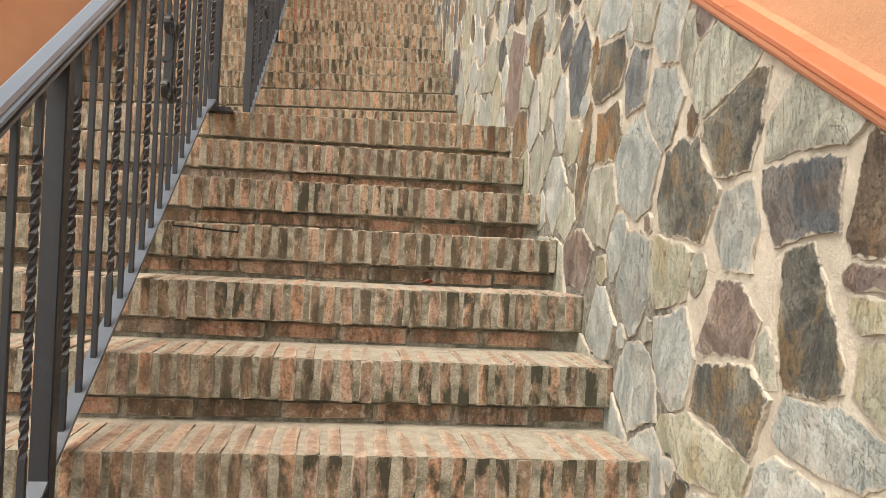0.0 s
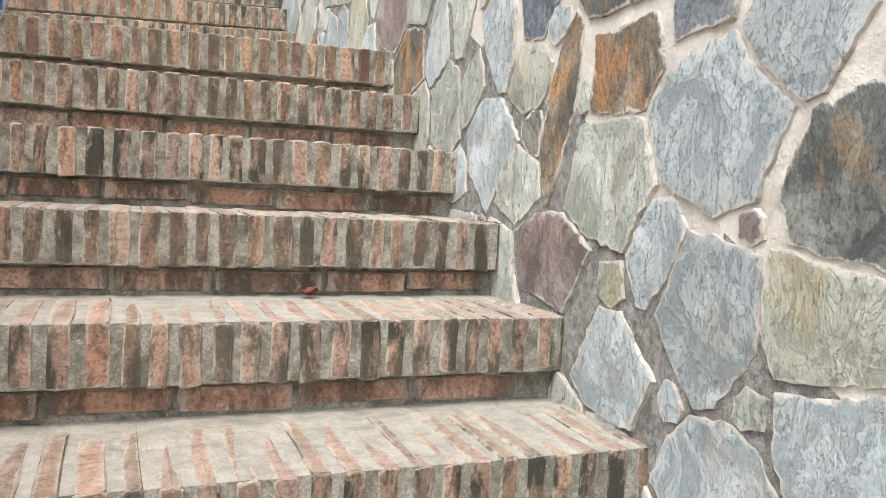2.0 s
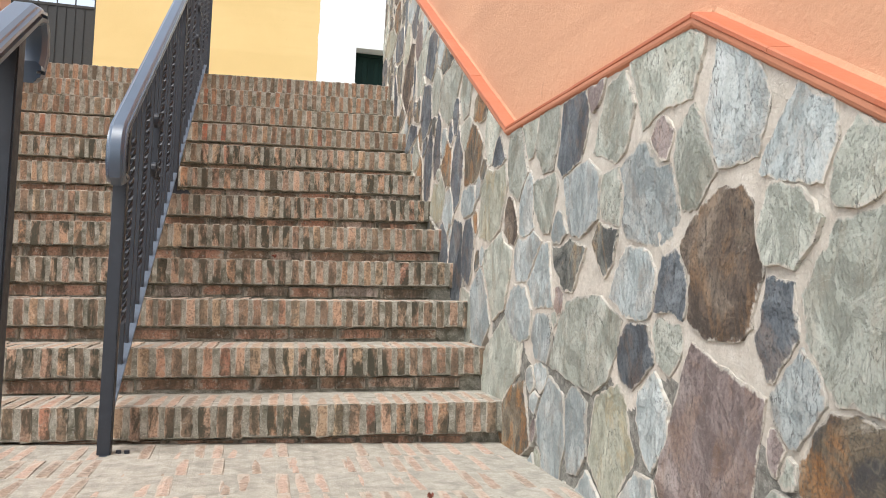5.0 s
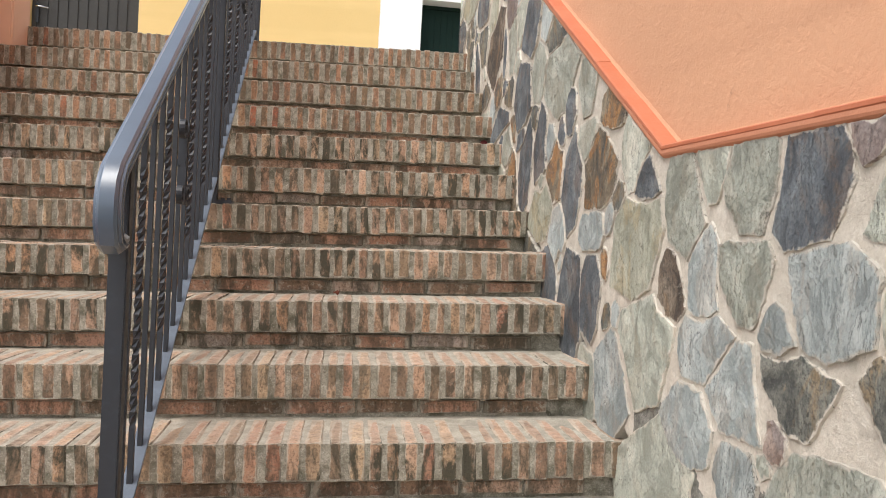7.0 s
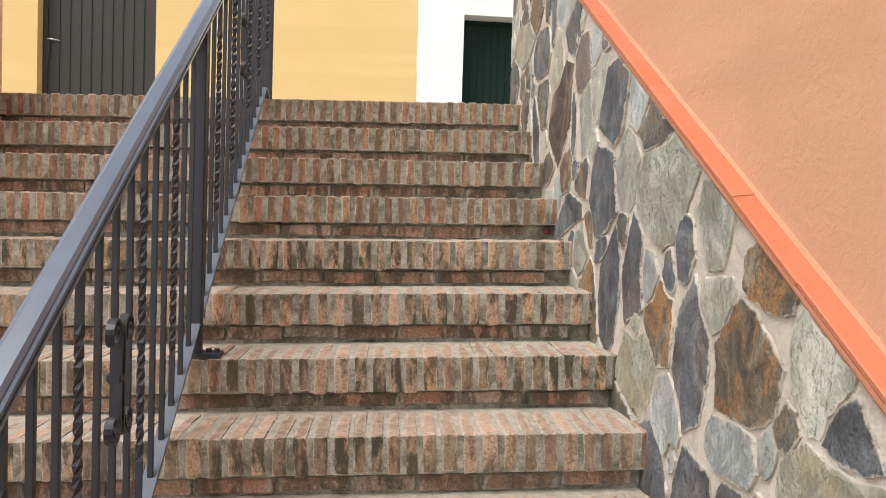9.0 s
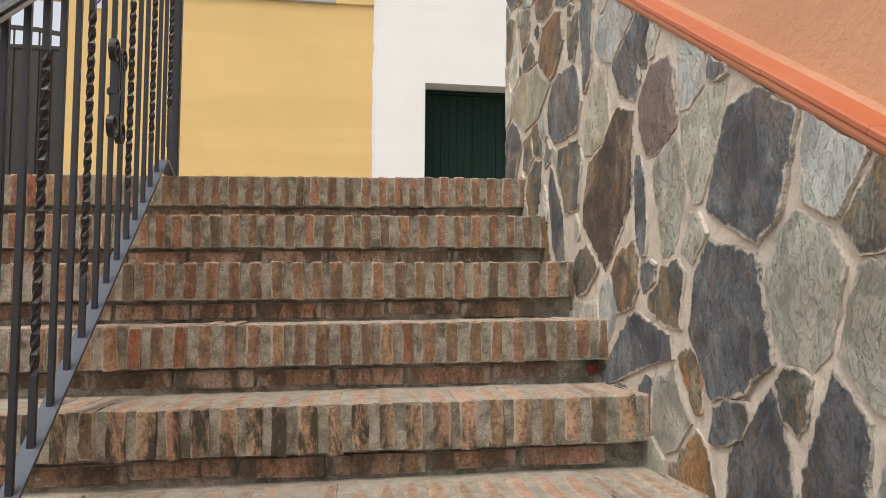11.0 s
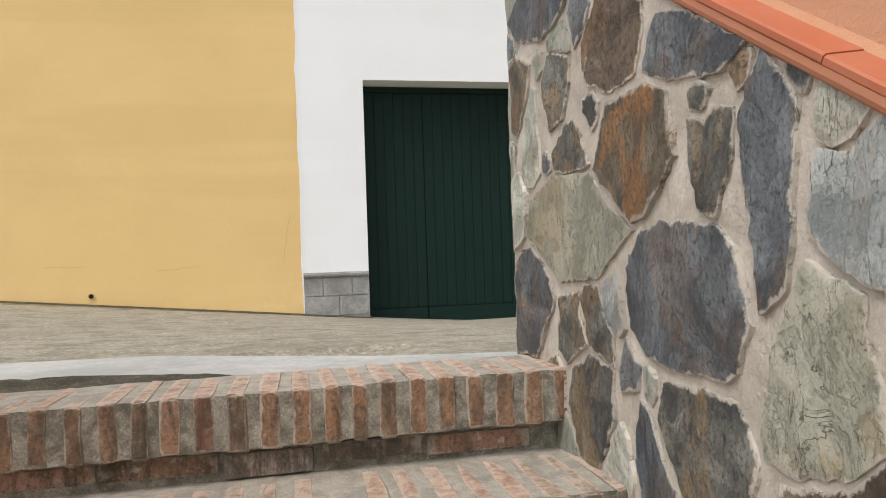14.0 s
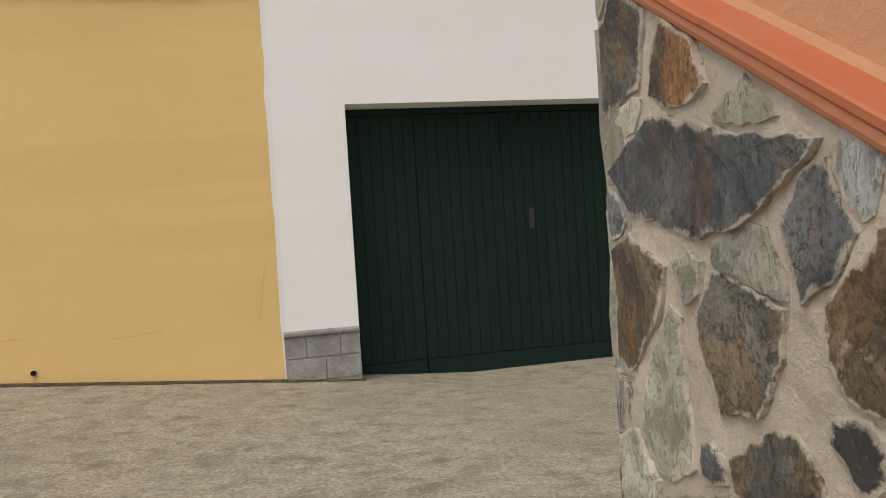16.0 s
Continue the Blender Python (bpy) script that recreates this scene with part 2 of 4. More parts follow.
def slate(name, dark, mid, light, rust=(0.33, 0.17, 0.06), rusty=0.25, streak=1.9, gloss=0.62):
    """Split stone: broad tonal patches, faint cleavage streaks, rust blooms, split lines and mortar film."""
    m, nt, b = mat(name, gloss)
    info = nt.nodes.new("ShaderNodeObjectInfo").outputs["Random"]
    v = coords(nt, scale=(1, streak, 1), turn=(25, 0, 0))
    iso = coords(nt)
    wide = noise_tex(nt, iso, 6, 9, 0.62, 1.0)
    lay = noise_tex(nt, v, 11, 9, 0.72, 0.7)
    fine = noise_tex(nt, iso, 120, 5, 0.75)
    c = ramp(nt, wide, [(0.36, dark), (0.48, mid), (0.64, light)])
    c = mix(nt, 0.45, c, ramp(nt, lay, [(0.35, 0.3), (0.5, 0.5), (0.65, 0.7)]), "OVERLAY")
    c = mix(nt, ramp(nt, noise_tex(nt, coords(nt, 53.0, scale=(1, 1.8, 1), turn=(25, 0, 0)), 4.5, 9, 0.66, 1.0), [(0.5, 0.0), (0.58, rusty)]), c, rust)
    c = mix(nt, ramp(nt, fine, [(0.36, 0.75), (0.52, 0.0)]), c, dark)
    c = mix(nt, ramp(nt, fine, [(0.57, 0.0), (0.68, 0.45)]), c, light)
    # mortar film: a little on the face, ragged and thick along the rim
    c = mix(nt, ramp(nt, noise_tex(nt, iso, 10, 10, 0.8, 0.6), [(0.60, 0.0), (0.66, 0.35)]), c, (0.58, 0.53, 0.45))
    smear = rim_smear(nt, iso, 24, 0.24, 0.9)
    c = mix(nt, smear, c, mix(nt, noise_tex(nt, iso, 40, 4, 0.6), (0.47, 0.42, 0.35), (0.63, 0.575, 0.49)))
    vein = noise_tex(nt, coords(nt, scale=(1, 1.4, 3.2), turn=(-30, 0, 0)), 3.2, 3, 0.5, 1.6)
    c = mix(nt, ramp(nt, vein, [(0.495, 0.0), (0.5, 0.35), (0.505, 0.0)]), c, light)
    # split lines
    line = noise_tex(nt, coords(nt, scale=(1, 2.0, 0.7), turn=(20, 0, 0)), 3.2, 7, 0.6, 2.4)
    crack = mix(nt, 1.0, ramp(nt, line, [(0.490, 0.0), (0.5, 1.0), (0.503, 0.0)]), ramp(nt, wide, [(0.46, 0.0), (0.56, 0.8)]), "MULTIPLY")
    c = mix(nt, crack, c, (0.03, 0.028, 0.025))
    c = mix(nt, 1.0, c, ramp(nt, info, [(0.0, 0.88), (1.0, 1.27)]), "MULTIPLY")
    colour(nt, b, c)
    steps = ramp(nt, mix(nt, 0.35, wide, lay), [(0.38, 0.0), (0.46, 0.3), (0.468, 0.5), (0.52, 0.6), (0.528, 0.85), (0.62, 1.0)])
    first = bump(nt, b, steps, 0.9, 0.012)
    second = bump(nt, b, mix(nt, 0.5, fine, noise_tex(nt, v, 40, 8, 0.75, 0.5)), 0.8, 0.007, first)
    bump(nt, b, ramp(nt, line, [(0.49, 1.0), (0.5, 0.0), (0.503, 1.0)]), 0.6, 0.006, second)
    return m


STONE_MATS = {
    "b": slate("pale_blue_slate", (0.26, 0.29, 0.28), (0.385, 0.415, 0.40), (0.51, 0.53, 0.50), rusty=0.2),
    "d": slate("dark_blue_slate", (0.050, 0.056, 0.064), (0.105, 0.118, 0.130), (0.20, 0.22, 0.228), rusty=0.22),
    "k": slate("charcoal_brown_slate", (0.04, 0.042, 0.042), (0.105, 0.105, 0.09), (0.225, 0.22, 0.185), (0.34, 0.20, 0.07), rusty=0.42),
    "o": slate("rust_brown_slate", (0.06, 0.056, 0.052), (0.165, 0.125, 0.078), (0.30, 0.25, 0.175), (0.46, 0.20, 0.05), 0.6),
    "p": slate("purple_brown_slate", (0.13, 0.095, 0.085), (0.22, 0.17, 0.155), (0.33, 0.275, 0.25), rusty=0.2),
    "g": slate("grey_green_slate", (0.26, 0.265, 0.215), (0.39, 0.40, 0.335), (0.52, 0.52, 0.445), rusty=0.15),
    "c": slate("pale_olive_slate", (0.27, 0.265, 0.20), (0.38, 0.375, 0.29), (0.48, 0.465, 0.37), (0.42, 0.27, 0.09), 0.35),
    "n": slate("dark_brown_stone", (0.05, 0.038, 0.028), (0.115, 0.082, 0.058), (0.24, 0.19, 0.14), rusty=0.3, streak=2.0, gloss=0.75),
}


def painted_metal(name, base, rough, chips=0.15):
    m, nt, b = mat(name, rough, 0.0)
    v = coords(nt, world_space=True)
    c = mix(nt, ramp(nt, noise_tex(nt, v, 25, 7, 0.7), [(0.5, 0.0), (0.72, 0.5)]), base, tuple(x * 1.7 for x in base))
    c = mix(nt, ramp(nt, noise_tex(nt, v, 60, 5, 0.7), [(0.68, 0.0), (0.74, chips)]), c, (0.22, 0.10, 0.05))
    colour(nt, b, c)
    nt.links.new(ramp(nt, noise_tex(nt, v, 40, 5, 0.6), [(0.3, rough - 0.08), (0.7, rough + 0.12)]), b.inputs["Roughness"])
    bump(nt, b, noise_tex(nt, v, 120, 4, 0.5), 0.15, 0.003)
    return m


M_IRON = painted_metal("blue_black_iron", (0.020, 0.023, 0.030), 0.42)
M_RAILTOP, _nt, _b = mat("handrail_paint", 0.32)
_v = coords(_nt, world_space=True)
colour(_nt, _b, mix(_nt, ramp(_nt, noise_tex(_nt, _v, 7, 6, 0.65), [(0.35, 0.0), (0.7, 1.0)]), (0.040, 0.062, 0.098), (0.056, 0.084, 0.125)))
_b.inputs["Coat Weight"].default_value, _b.inputs["Coat Roughness"].default_value = 1.0, 0.33
bump(_nt, _b, noise_tex(_nt, _v, 60, 3, 0.5), 0.08, 0.002)
M_GATE = painted_metal("gate_paint", (0.030, 0.026, 0.021), 0.5)
M_CHROME, _nt, _b = mat("chrome", 0.2, 1.0)
_b.inputs["Base Color"].default_value = (0.6, 0.6, 0.6, 1)
M_GALV = painted_metal("flat_bar_paint", (0.085, 0.105, 0.135), 0.38, 0.1)


def door_paint():
    m, nt, b = mat("green_door_paint", 0.72)
    b.inputs["Specular IOR Level"].default_value = 0.25
    v = coords(nt, world_space=True)
    st = noise_tex(nt, coords(nt, world_space=True, scale=(1, 1, 0.06)), 30, 6, 0.65)
    c = mix(nt, ramp(nt, st, [(0.35, 0.0), (0.7, 0.8)]), (0.0036, 0.017, 0.0120), (0.0055, 0.025, 0.018))
    c = mix(nt, ramp(nt, noise_tex(nt, v, 20, 8, 0.8), [(0.66, 0.0), (0.74, 0.35)]), c, (0.04, 0.06, 0.055))
    colour(nt, b, c)
    bump(nt, b, st, 0.35, 0.004)
    return m


M_GREEN = door_paint()
M_CRACK, _nt, _b = mat("crack_shade", 0.95)
_b.inputs["Base Color"].default_value = (0.52, 0.34, 0.125, 1)
M_DARK, _nt, _b = mat("dark_void", 0.9)
_b.inputs["Base Color"].default_value = (0.004, 0.006, 0.005, 1)
M_SIGN, _nt, _b = mat("enamel_white", 0.35)
_b.inputs["Base Color"].default_value = (0.75, 0.76, 0.78, 1)
M_BLUE, _nt, _b = mat("enamel_blue", 0.35)
_b.inputs["Base Color"].default_value = (0.02, 0.05, 0.30, 1)
M_RED, _nt, _b = mat("red_paint", 0.6)
_b.inputs["Base Color"].default_value = (0.13, 0.014, 0.012, 1)
M_LEAF, _nt, _b = mat("dry_leaf", 0.8)
_b.inputs["Base Color"].default_value = (0.16, 0.045, 0.025, 1)


# ---- building helpers ----
def put_mesh(name, bm, material, smooth=False):
    me = bpy.data.meshes.new(name)
    bm.to_mesh(me)
    bm.free()
    me.materials.append(material)
    if smooth:
        me.shade_smooth()
    return me


def part(name, bm, material, parent=None, label="", smooth=False, m=None):
    """Link a bmesh as one mesh object, under a thing or part."""
    ob = new(name, put_mesh(name, bm, material, smooth))
    if parent:
        ob.parent = parent
    if m is not None:
        ob.matrix_basis = m
    if label:
        ob["label"] = label
    return ob


def again(name, me, parent, m):
    ob = new(name, me)
    ob.parent = parent
    ob.matrix_basis = m
    return ob


def box(x0, x1, y0, y1, z0, z1, bevel=0.0, bm=None):
    own = bm is None
    bm = bm or bmesh.new()
    r = bmesh.ops.create_cube(bm, size=1, matrix=Matrix.Translation(((x0 + x1) / 2, (y0 + y1) / 2, (z0 + z1) / 2)) @ Matrix.Diagonal((x1 - x0, y1 - y0, z1 - z0, 1)))
    if bevel:
        es = {e for v in r["verts"] for e in v.link_edges}
        bmesh.ops.bevel(bm, geom=list(es), offset=bevel, segments=2, affect="EDGES")
    return bm


def prism(points, axis, a0, a1, bm=None):
    """A polygon in the plane across an axis, pulled along it from a0 to a1."""
    bm = bm or bmesh.new()

    def at(p, a):
        return {"x": (a, p[0], p[1]), "y": (p[0], a, p[1]), "z": (p[0], p[1], a)}[axis]
    lo = [bm.verts.new(at(p, a0)) for p in points]
    hi = [bm.verts.new(at(p, a1)) for p in points]
    n = len(points)
    bm.faces.new(lo)
    bm.faces.new(hi[::-1])
    for i in range(n):
        bm.faces.new((lo[i], hi[i], hi[(i + 1) % n], lo[(i + 1) % n]))
    bmesh.ops.recalc_face_normals(bm, faces=bm.faces)
    return bm


def sweep(path, profile, side=Vector((1, 0, 0)), bm=None, twist=0.0):
    """A closed profile (u, v) drawn along a path; u runs along side."""
    bm = bm or bmesh.new()
    rings = []
    for i, p in enumerate(path):
        p = Vector(p)
        d = (Vector(path[min(i + 1, len(path) - 1)]) - Vector(path[max(i - 1, 0)])).normalized()
        s = (side - d * side.dot(d)).normalized()
        up = s.cross(d)
        a = twist * i
        s, up = s * math.cos(a) + up * math.sin(a), up * math.cos(a) - s * math.sin(a)
        rings.append([bm.verts.new(p + s * u + up * v) for u, v in profile])
    n = len(profile)
    for r, q in zip(rings, rings[1:]):
        for i in range(n):
            bm.faces.new((r[i], r[(i + 1) % n], q[(i + 1) % n], q[i]))
    bm.faces.new(rings[0][::-1])
    bm.faces.new(rings[-1])
    bmesh.ops.recalc_face_normals(bm, faces=bm.faces)
    return bm


def square(h, k=None):
    k = h if k is None else k
    return [(-h, -k), (h, -k), (h, k), (-h, k)]


def oval(a, b, n=10):
    return [(a * math.cos(2 * math.pi * i / n), b * math.sin(2 * math.pi * i / n)) for i in range(n)]


def sheet(nx, ny, place, bm=None):
    """A grid whose points are place(u, v), u and v from 0 to 1."""
    bm = bm or bmesh.new()
    g = [[bm.verts.new(place(i / nx, j / ny)) for j in range(ny + 1)] for i in range(nx + 1)]
    for i in range(nx):
        for j in range(ny):
            bm.faces.new((g[i][j], g[i + 1][j], g[i + 1][j + 1], g[i][j + 1]))
    return bm


# ---- plan ----
WALL_X, LEFT_X = 0.758, -2.12         # faces of the stone wall and of the plaster wall opposite
RISE, TREAD = 0.1795, 0.3133           # lower flight
LAND_Y, LAND_Z = 3.99, 2.155           # edge of the landing
UP_Y, UP_Z, UP_RISE, UP_TREAD = 5.395, 2.312, 0.1785, 0.3013
END_Y = 9.03                           # end of the stone wall
FRONT_Y = 13.274                       # street front opposite
rng = random.Random(7)


def band_z(y):
    """The underside of the coping on the stone wall."""
    low = 1.771 + 0.56 * (y - 1.275)
    return max(min(low, 3.346), 3.346 + 0.587 * (y - 5.50))


def street_z(x, y):
    far = min(max(4.143 - 0.092 * x, 3.985), 4.6)
    k = min(max((y - 9.45) / (FRONT_Y - 9.45), 0), 1)
    return 4.243 * (1 - k) + far * k


# ground: one sheet, low below the stairs, street above them
def ground():
    bm = bmesh.new()
    ys = [-2500, -300, -30, -4, 0.2, 0.25, 9.0, 9.02, 9.2, 9.4] + [9.45 + 0.3 * i for i in range(1, 14)] + [14, 40, 300, 2500]
    xs = [-2500, -300, -40, -8] + [-5 + 0.4 * i for i in range(26)] + [8, 40, 300, 2500]
    g = []
    for x in xs:
        col = []
        for y in ys:
            z = -0.37 if y < 9.01 else street_z(max(min(x, 5), -5), y) - (0.14 if y < 9.45 and x < 0.3 else 0) + 0.006 * noise.noise((x * 1.3, y * 1.3, 0))
            col.append(bm.verts.new((x, y, z)))
        g.append(col)
    for i in range(len(xs) - 1):
        for j in range(len(ys) - 1):
            bm.faces.new((g[i][j], g[i + 1][j], g[i + 1][j + 1], g[i][j + 1]))
    return tagged(part("ground", bm, M_ROAD), "worn grey concrete street sloping past the stair head", "road", kind="structure")


ground()


# stone wall: mortar face, body, and the stones set in it
def relief(y, z):
    """The slow swell of the rubble face."""
    return 0.006 * noise.noise((y * 1.2, z * 1.2, 7)) - 0.003


def retaining_wall():
    bm = bmesh.new()
    NY, NZ = 840, 150

    def place(u, v):
        y = -1.0 + u * (END_Y + 1.0)
        lo = -0.4 if y < 0.3 else min(-0.3 + 0.5 * y, 3.9)
        z = lo + v * (band_z(y) + 0.02 - lo)
        d = 0.0022 * noise.noise((y * 9, z * 9, 3)) + 0.0026 * noise.noise((y * 37, z * 37, 5))
        return (WALL_X - 0.0040 + d + relief(y, z), y, z)
    sheet(NY, NZ, place, bm)
    # end face towards the street, slightly uneven
    def end(u, v):
        z = 3.9 + v * (band_z(END_Y) + 0.02 - 3.9)
        return (WALL_X + 0.004 + u * 0.55, END_Y + 0.004 * noise.noise((u * 9, z * 9, 1)), z)
    sheet(12, 30, end, bm)
    # a band above the steps was left unpointed, its bedding mortar full of gravel
    for f in bm.faces:
        c = f.calc_center_median()
        stair = min(LAND_Z + (c.y - LAND_Y) * RISE / TREAD, LAND_Z) if c.y < UP_Y else UP_Z + (c.y - UP_Y) * UP_RISE / UP_TREAD
        if 2.0 < c.y < 5.6 and c.z < stair + 0.36 + 0.16 * noise.noise((c.y * 4, c.z * 4, 9)):
            f.material_index = 1
    ob = part("wall_stone", bm, M_LIME, smooth=True)
    ob.data.materials.append(M_GRAVEL)
    # solid core behind the face
    core = []
    for y in (-1.0, 1.0, 4.0, 4.087, 5.50, END_Y - 0.02):
        core.append((y, band_z(y)))
    part("wall_core", prism([(-1.0, -0.5)] + core + [(END_Y - 0.02, -0.5)], "x", WALL_X + 0.035, WALL_X + 0.55), M_LIME, ob)
    return tagged(ob, "rubble wall of multicoloured slate set in pale lime mortar", "stone wall", kind="structure")


# places of the striking stones: along the wall, height, half width, half height, lean in degrees, kind of slate
STONES_A = [
    (1.27, 1.39, 0.06, 0.072, 2, 'c'),
    (1.29, 1.5, 0.071, 0.031, 1, 'c'),
    (1.29, 1.68, 0.086, 0.088, 2, 'n'),
    (1.3, 1.55, 0.078, 0.022, 1, 'p'),
    (1.39, 1.29, 0.184, 0.056, 2, 'b', 'slab'),
    (1.48, 1.48, 0.097, 0.139, 13, 'k', 'cone'),
    (1.51, 1.84, 0.166, 0.081, 2, 'g', 'tri'),
    (1.52, 1.68, 0.12, 0.077, 2, 'd', 'block'),
    (1.73, 1.61, 0.103, 0.102, 13, 'b', 'wedge'),
    (1.74, 1.28, 0.164, 0.088, 2, 'k', 'block'),
    (1.76, 1.46, 0.146, 0.092, 15, 'p', 'tri'),
    (1.77, 1.83, 0.147, 0.088, 15, 'k', 'slab'),
    (1.82, 1.98, 0.144, 0.079, 18, 'g'),
    (1.85, 1.17, 0.189, 0.068, 3, 'c'),
    (1.97, 1.88, 0.029, 0.044, 3, 'n'),
    (1.99, 1.72, 0.152, 0.117, 3, 'k', 'round'),
]
STONES_B = [
    (2.01, 1.33, 0.107, 0.11, 10, 'b', 'drop'),
    (2.02, 2.06, 0.041, 0.091, 3, 'g'),
    (2.06, 1.55, 0.122, 0.079, 3, 'c'),
    (2.14, 1.94, 0.117, 0.094, -6, 'b', 'slab'),
    (2.26, 1.23, 0.158, 0.105, 4, 'b'),
    (2.3, 1.51, 0.11, 0.137, -4, 'b', 'drop'),
    (2.31, 1.8, 0.149, 0.136, 19, 'b', 'drop'),
    (2.35, 2.05, 0.092, 0.09, 2, 'd', 'block'),
    (2.44, 1.61, 0.069, 0.114, -25, 'b', 'slab'),
    (2.55, 1.38, 0.143, 0.099, 5, 'b'),
    (2.57, 1.93, 0.106, 0.081, 2, 'o', 'block'),
    (2.59, 1.71, 0.155, 0.115, 2, 'g', 'slab'),
    (2.6, 2.14, 0.145, 0.097, 4, 'k', 'house'),
    (2.72, 2.18, 0.053, 0.087, 1, 'o', 'shard'),
    (2.75, 2.4, 0.086, 0.093, 1, 'g'),
    (2.8, 1.87, 0.06, 0.191, -11, 'o', 'shard'),
]
STONES_C = [
    (2.82, 1.55, 0.174, 0.097, 1, 'p', 'slab'),
    (2.83, 2.06, 0.071, 0.046, -26, 'b'),
    (2.9, 2.19, 0.132, 0.15, -7, 'd', 'kite'),
    (2.95, 1.95, 0.108, 0.082, 1, 'c', 'drop'),
    (2.97, 2.5, 0.1, 0.053, -28, 'k', 'slab'),
    (3.0, 1.71, 0.136, 0.089, -15, 'g', 'slab'),
    (3.08, 2.33, 0.11, 0.085, -39, 'd', 'slab'),
    (3.12, 2.07, 0.098, 0.128, 14, 'b', 'wedge'),
    (3.15, 1.79, 0.148, 0.121, -6, 'b', 'drop'),
    (3.24, 2.62, 0.068, 0.15, 7, 'k', 'shard'),
    (3.29, 1.96, 0.079, 0.098, -14, 'g', 'shard'),
    (3.35, 2.51, 0.065, 0.127, 0, 'b', 'shard'),
    (3.37, 2.2, 0.098, 0.127, -8, 'g', 'wedge'),
    (3.48, 1.91, 0.116, 0.116, -14, 'g'),
    (3.52, 2.72, 0.17, 0.154, -10, 'g'),
    (3.55, 2.43, 0.127, 0.107, 1, 'o', 'round'),
]
STONES_D = [
    (3.56, 2.14, 0.084, 0.125, -3, 'b'),
    (3.73, 2.29, 0.126, 0.084, 1, 'g'),
    (3.74, 2.87, 0.099, 0.086, 9, 'g'),
    (3.76, 2.68, 0.06, 0.101, 1, 'd'),
    (3.81, 2.09, 0.123, 0.102, 1, 'o'),
    (3.96, 2.79, 0.136, 0.148, 2, 'n', 'round'),
    (3.98, 2.4, 0.173, 0.211, -14, 'p', 'block'),
    (4.16, 2.74, 0.08, 0.077, 2, 'd'),
    (4.33, 2.97, 0.154, 0.104, -21, 'b'),
    (4.34, 2.57, 0.113, 0.074, 3, 'd'),
    (4.36, 2.76, 0.138, 0.084, 3, 'b'),
    (4.47, 2.33, 0.141, 0.153, 3, 'c'),
    (4.5, 2.98, 0.093, 0.083, 15, 'g', 'block'),
    (4.5, 3.19, 0.126, 0.11, 3, 'g', 'slab'),
    (4.54, 2.86, 0.088, 0.078, 10, 'k', 'wedge'),
    (4.71, 2.33, 0.076, 0.14, 4, 'b'),
]
STONES_E = [
    (4.73, 3.01, 0.174, 0.106, -28, 'b', 'wedge'),
    (4.66, 2.57, 0.235, 0.125, 4, 'g', 'slab'),
    (4.81, 2.81, 0.141, 0.073, 3, 'k', 'wedge'),
    (4.81, 3.2, 0.124, 0.145, -8, 'd', 'slab'),
    (4.91, 2.29, 0.119, 0.13, 4, 'b'),
    (5.03, 3.03, 0.124, 0.094, 7, 'g', 'wedge'),
    (5.03, 3.23, 0.13, 0.119, 7, 'g', 'wedge'),
    (5.05, 2.76, 0.134, 0.099, -8, 'b'),
    (5.21, 2.84, 0.129, 0.089, 7, 'b'),
    (5.28, 2.62, 0.156, 0.119, 23, 'b'),
    (5.3, 2.26, 0.169, 0.154, 20, 'o'),
    (5.35, 3.19, 0.11, 0.126, 8, 'g', 'block'),
    (5.41, 2.98, 0.094, 0.098, 8, 'n', 'cone'),
    (5.46, 2.45, 0.308, 0.164, 28, 'g', 'slab'),
    (5.55, 2.78, 0.205, 0.167, 8, 'g', 'wedge'),
    (5.61, 3.28, 0.097, 0.073, 5, 'd', 'tri'),
]
STONES_F = [
    (5.66, 3.07, 0.191, 0.152, 9, 'c', 'slab'),
    (5.71, 3.35, 0.102, 0.105, 5, 'g'),
    (5.79, 2.63, 0.141, 0.157, 9, 'b'),
    (5.92, 3.53, 0.112, 0.083, 6, 'o', 'block'),
    (6.04, 2.90, 0.12, 0.15, 20, 'd', 'shard'),
    (6.02, 3.33, 0.185, 0.134, 23, 'o', 'cone'),
    (6.07, 3.13, 0.126, 0.077, 6, 'b'),
    (6.17, 3.44, 0.105, 0.078, 6, 'g'),
    (6.19, 3.64, 0.118, 0.11, 6, 'g', 'wedge'),
    (6.3, 3.3, 0.132, 0.188, 6, 'd', 'shard'),
    (6.37, 3.58, 0.067, 0.105, 6, 'd'),
    (6.52, 3.35, 0.099, 0.12, 6, 'o'),
    (6.54, 3.74, 0.204, 0.162, -9, 'g', 'slab'),
    (6.6, 3.93, 0.148, 0.088, 7, 'k'),
    (6.73, 3.18, 0.173, 0.104, 7, 'c'),
    (6.87, 3.82, 0.135, 0.12, 7, 'g'),
]
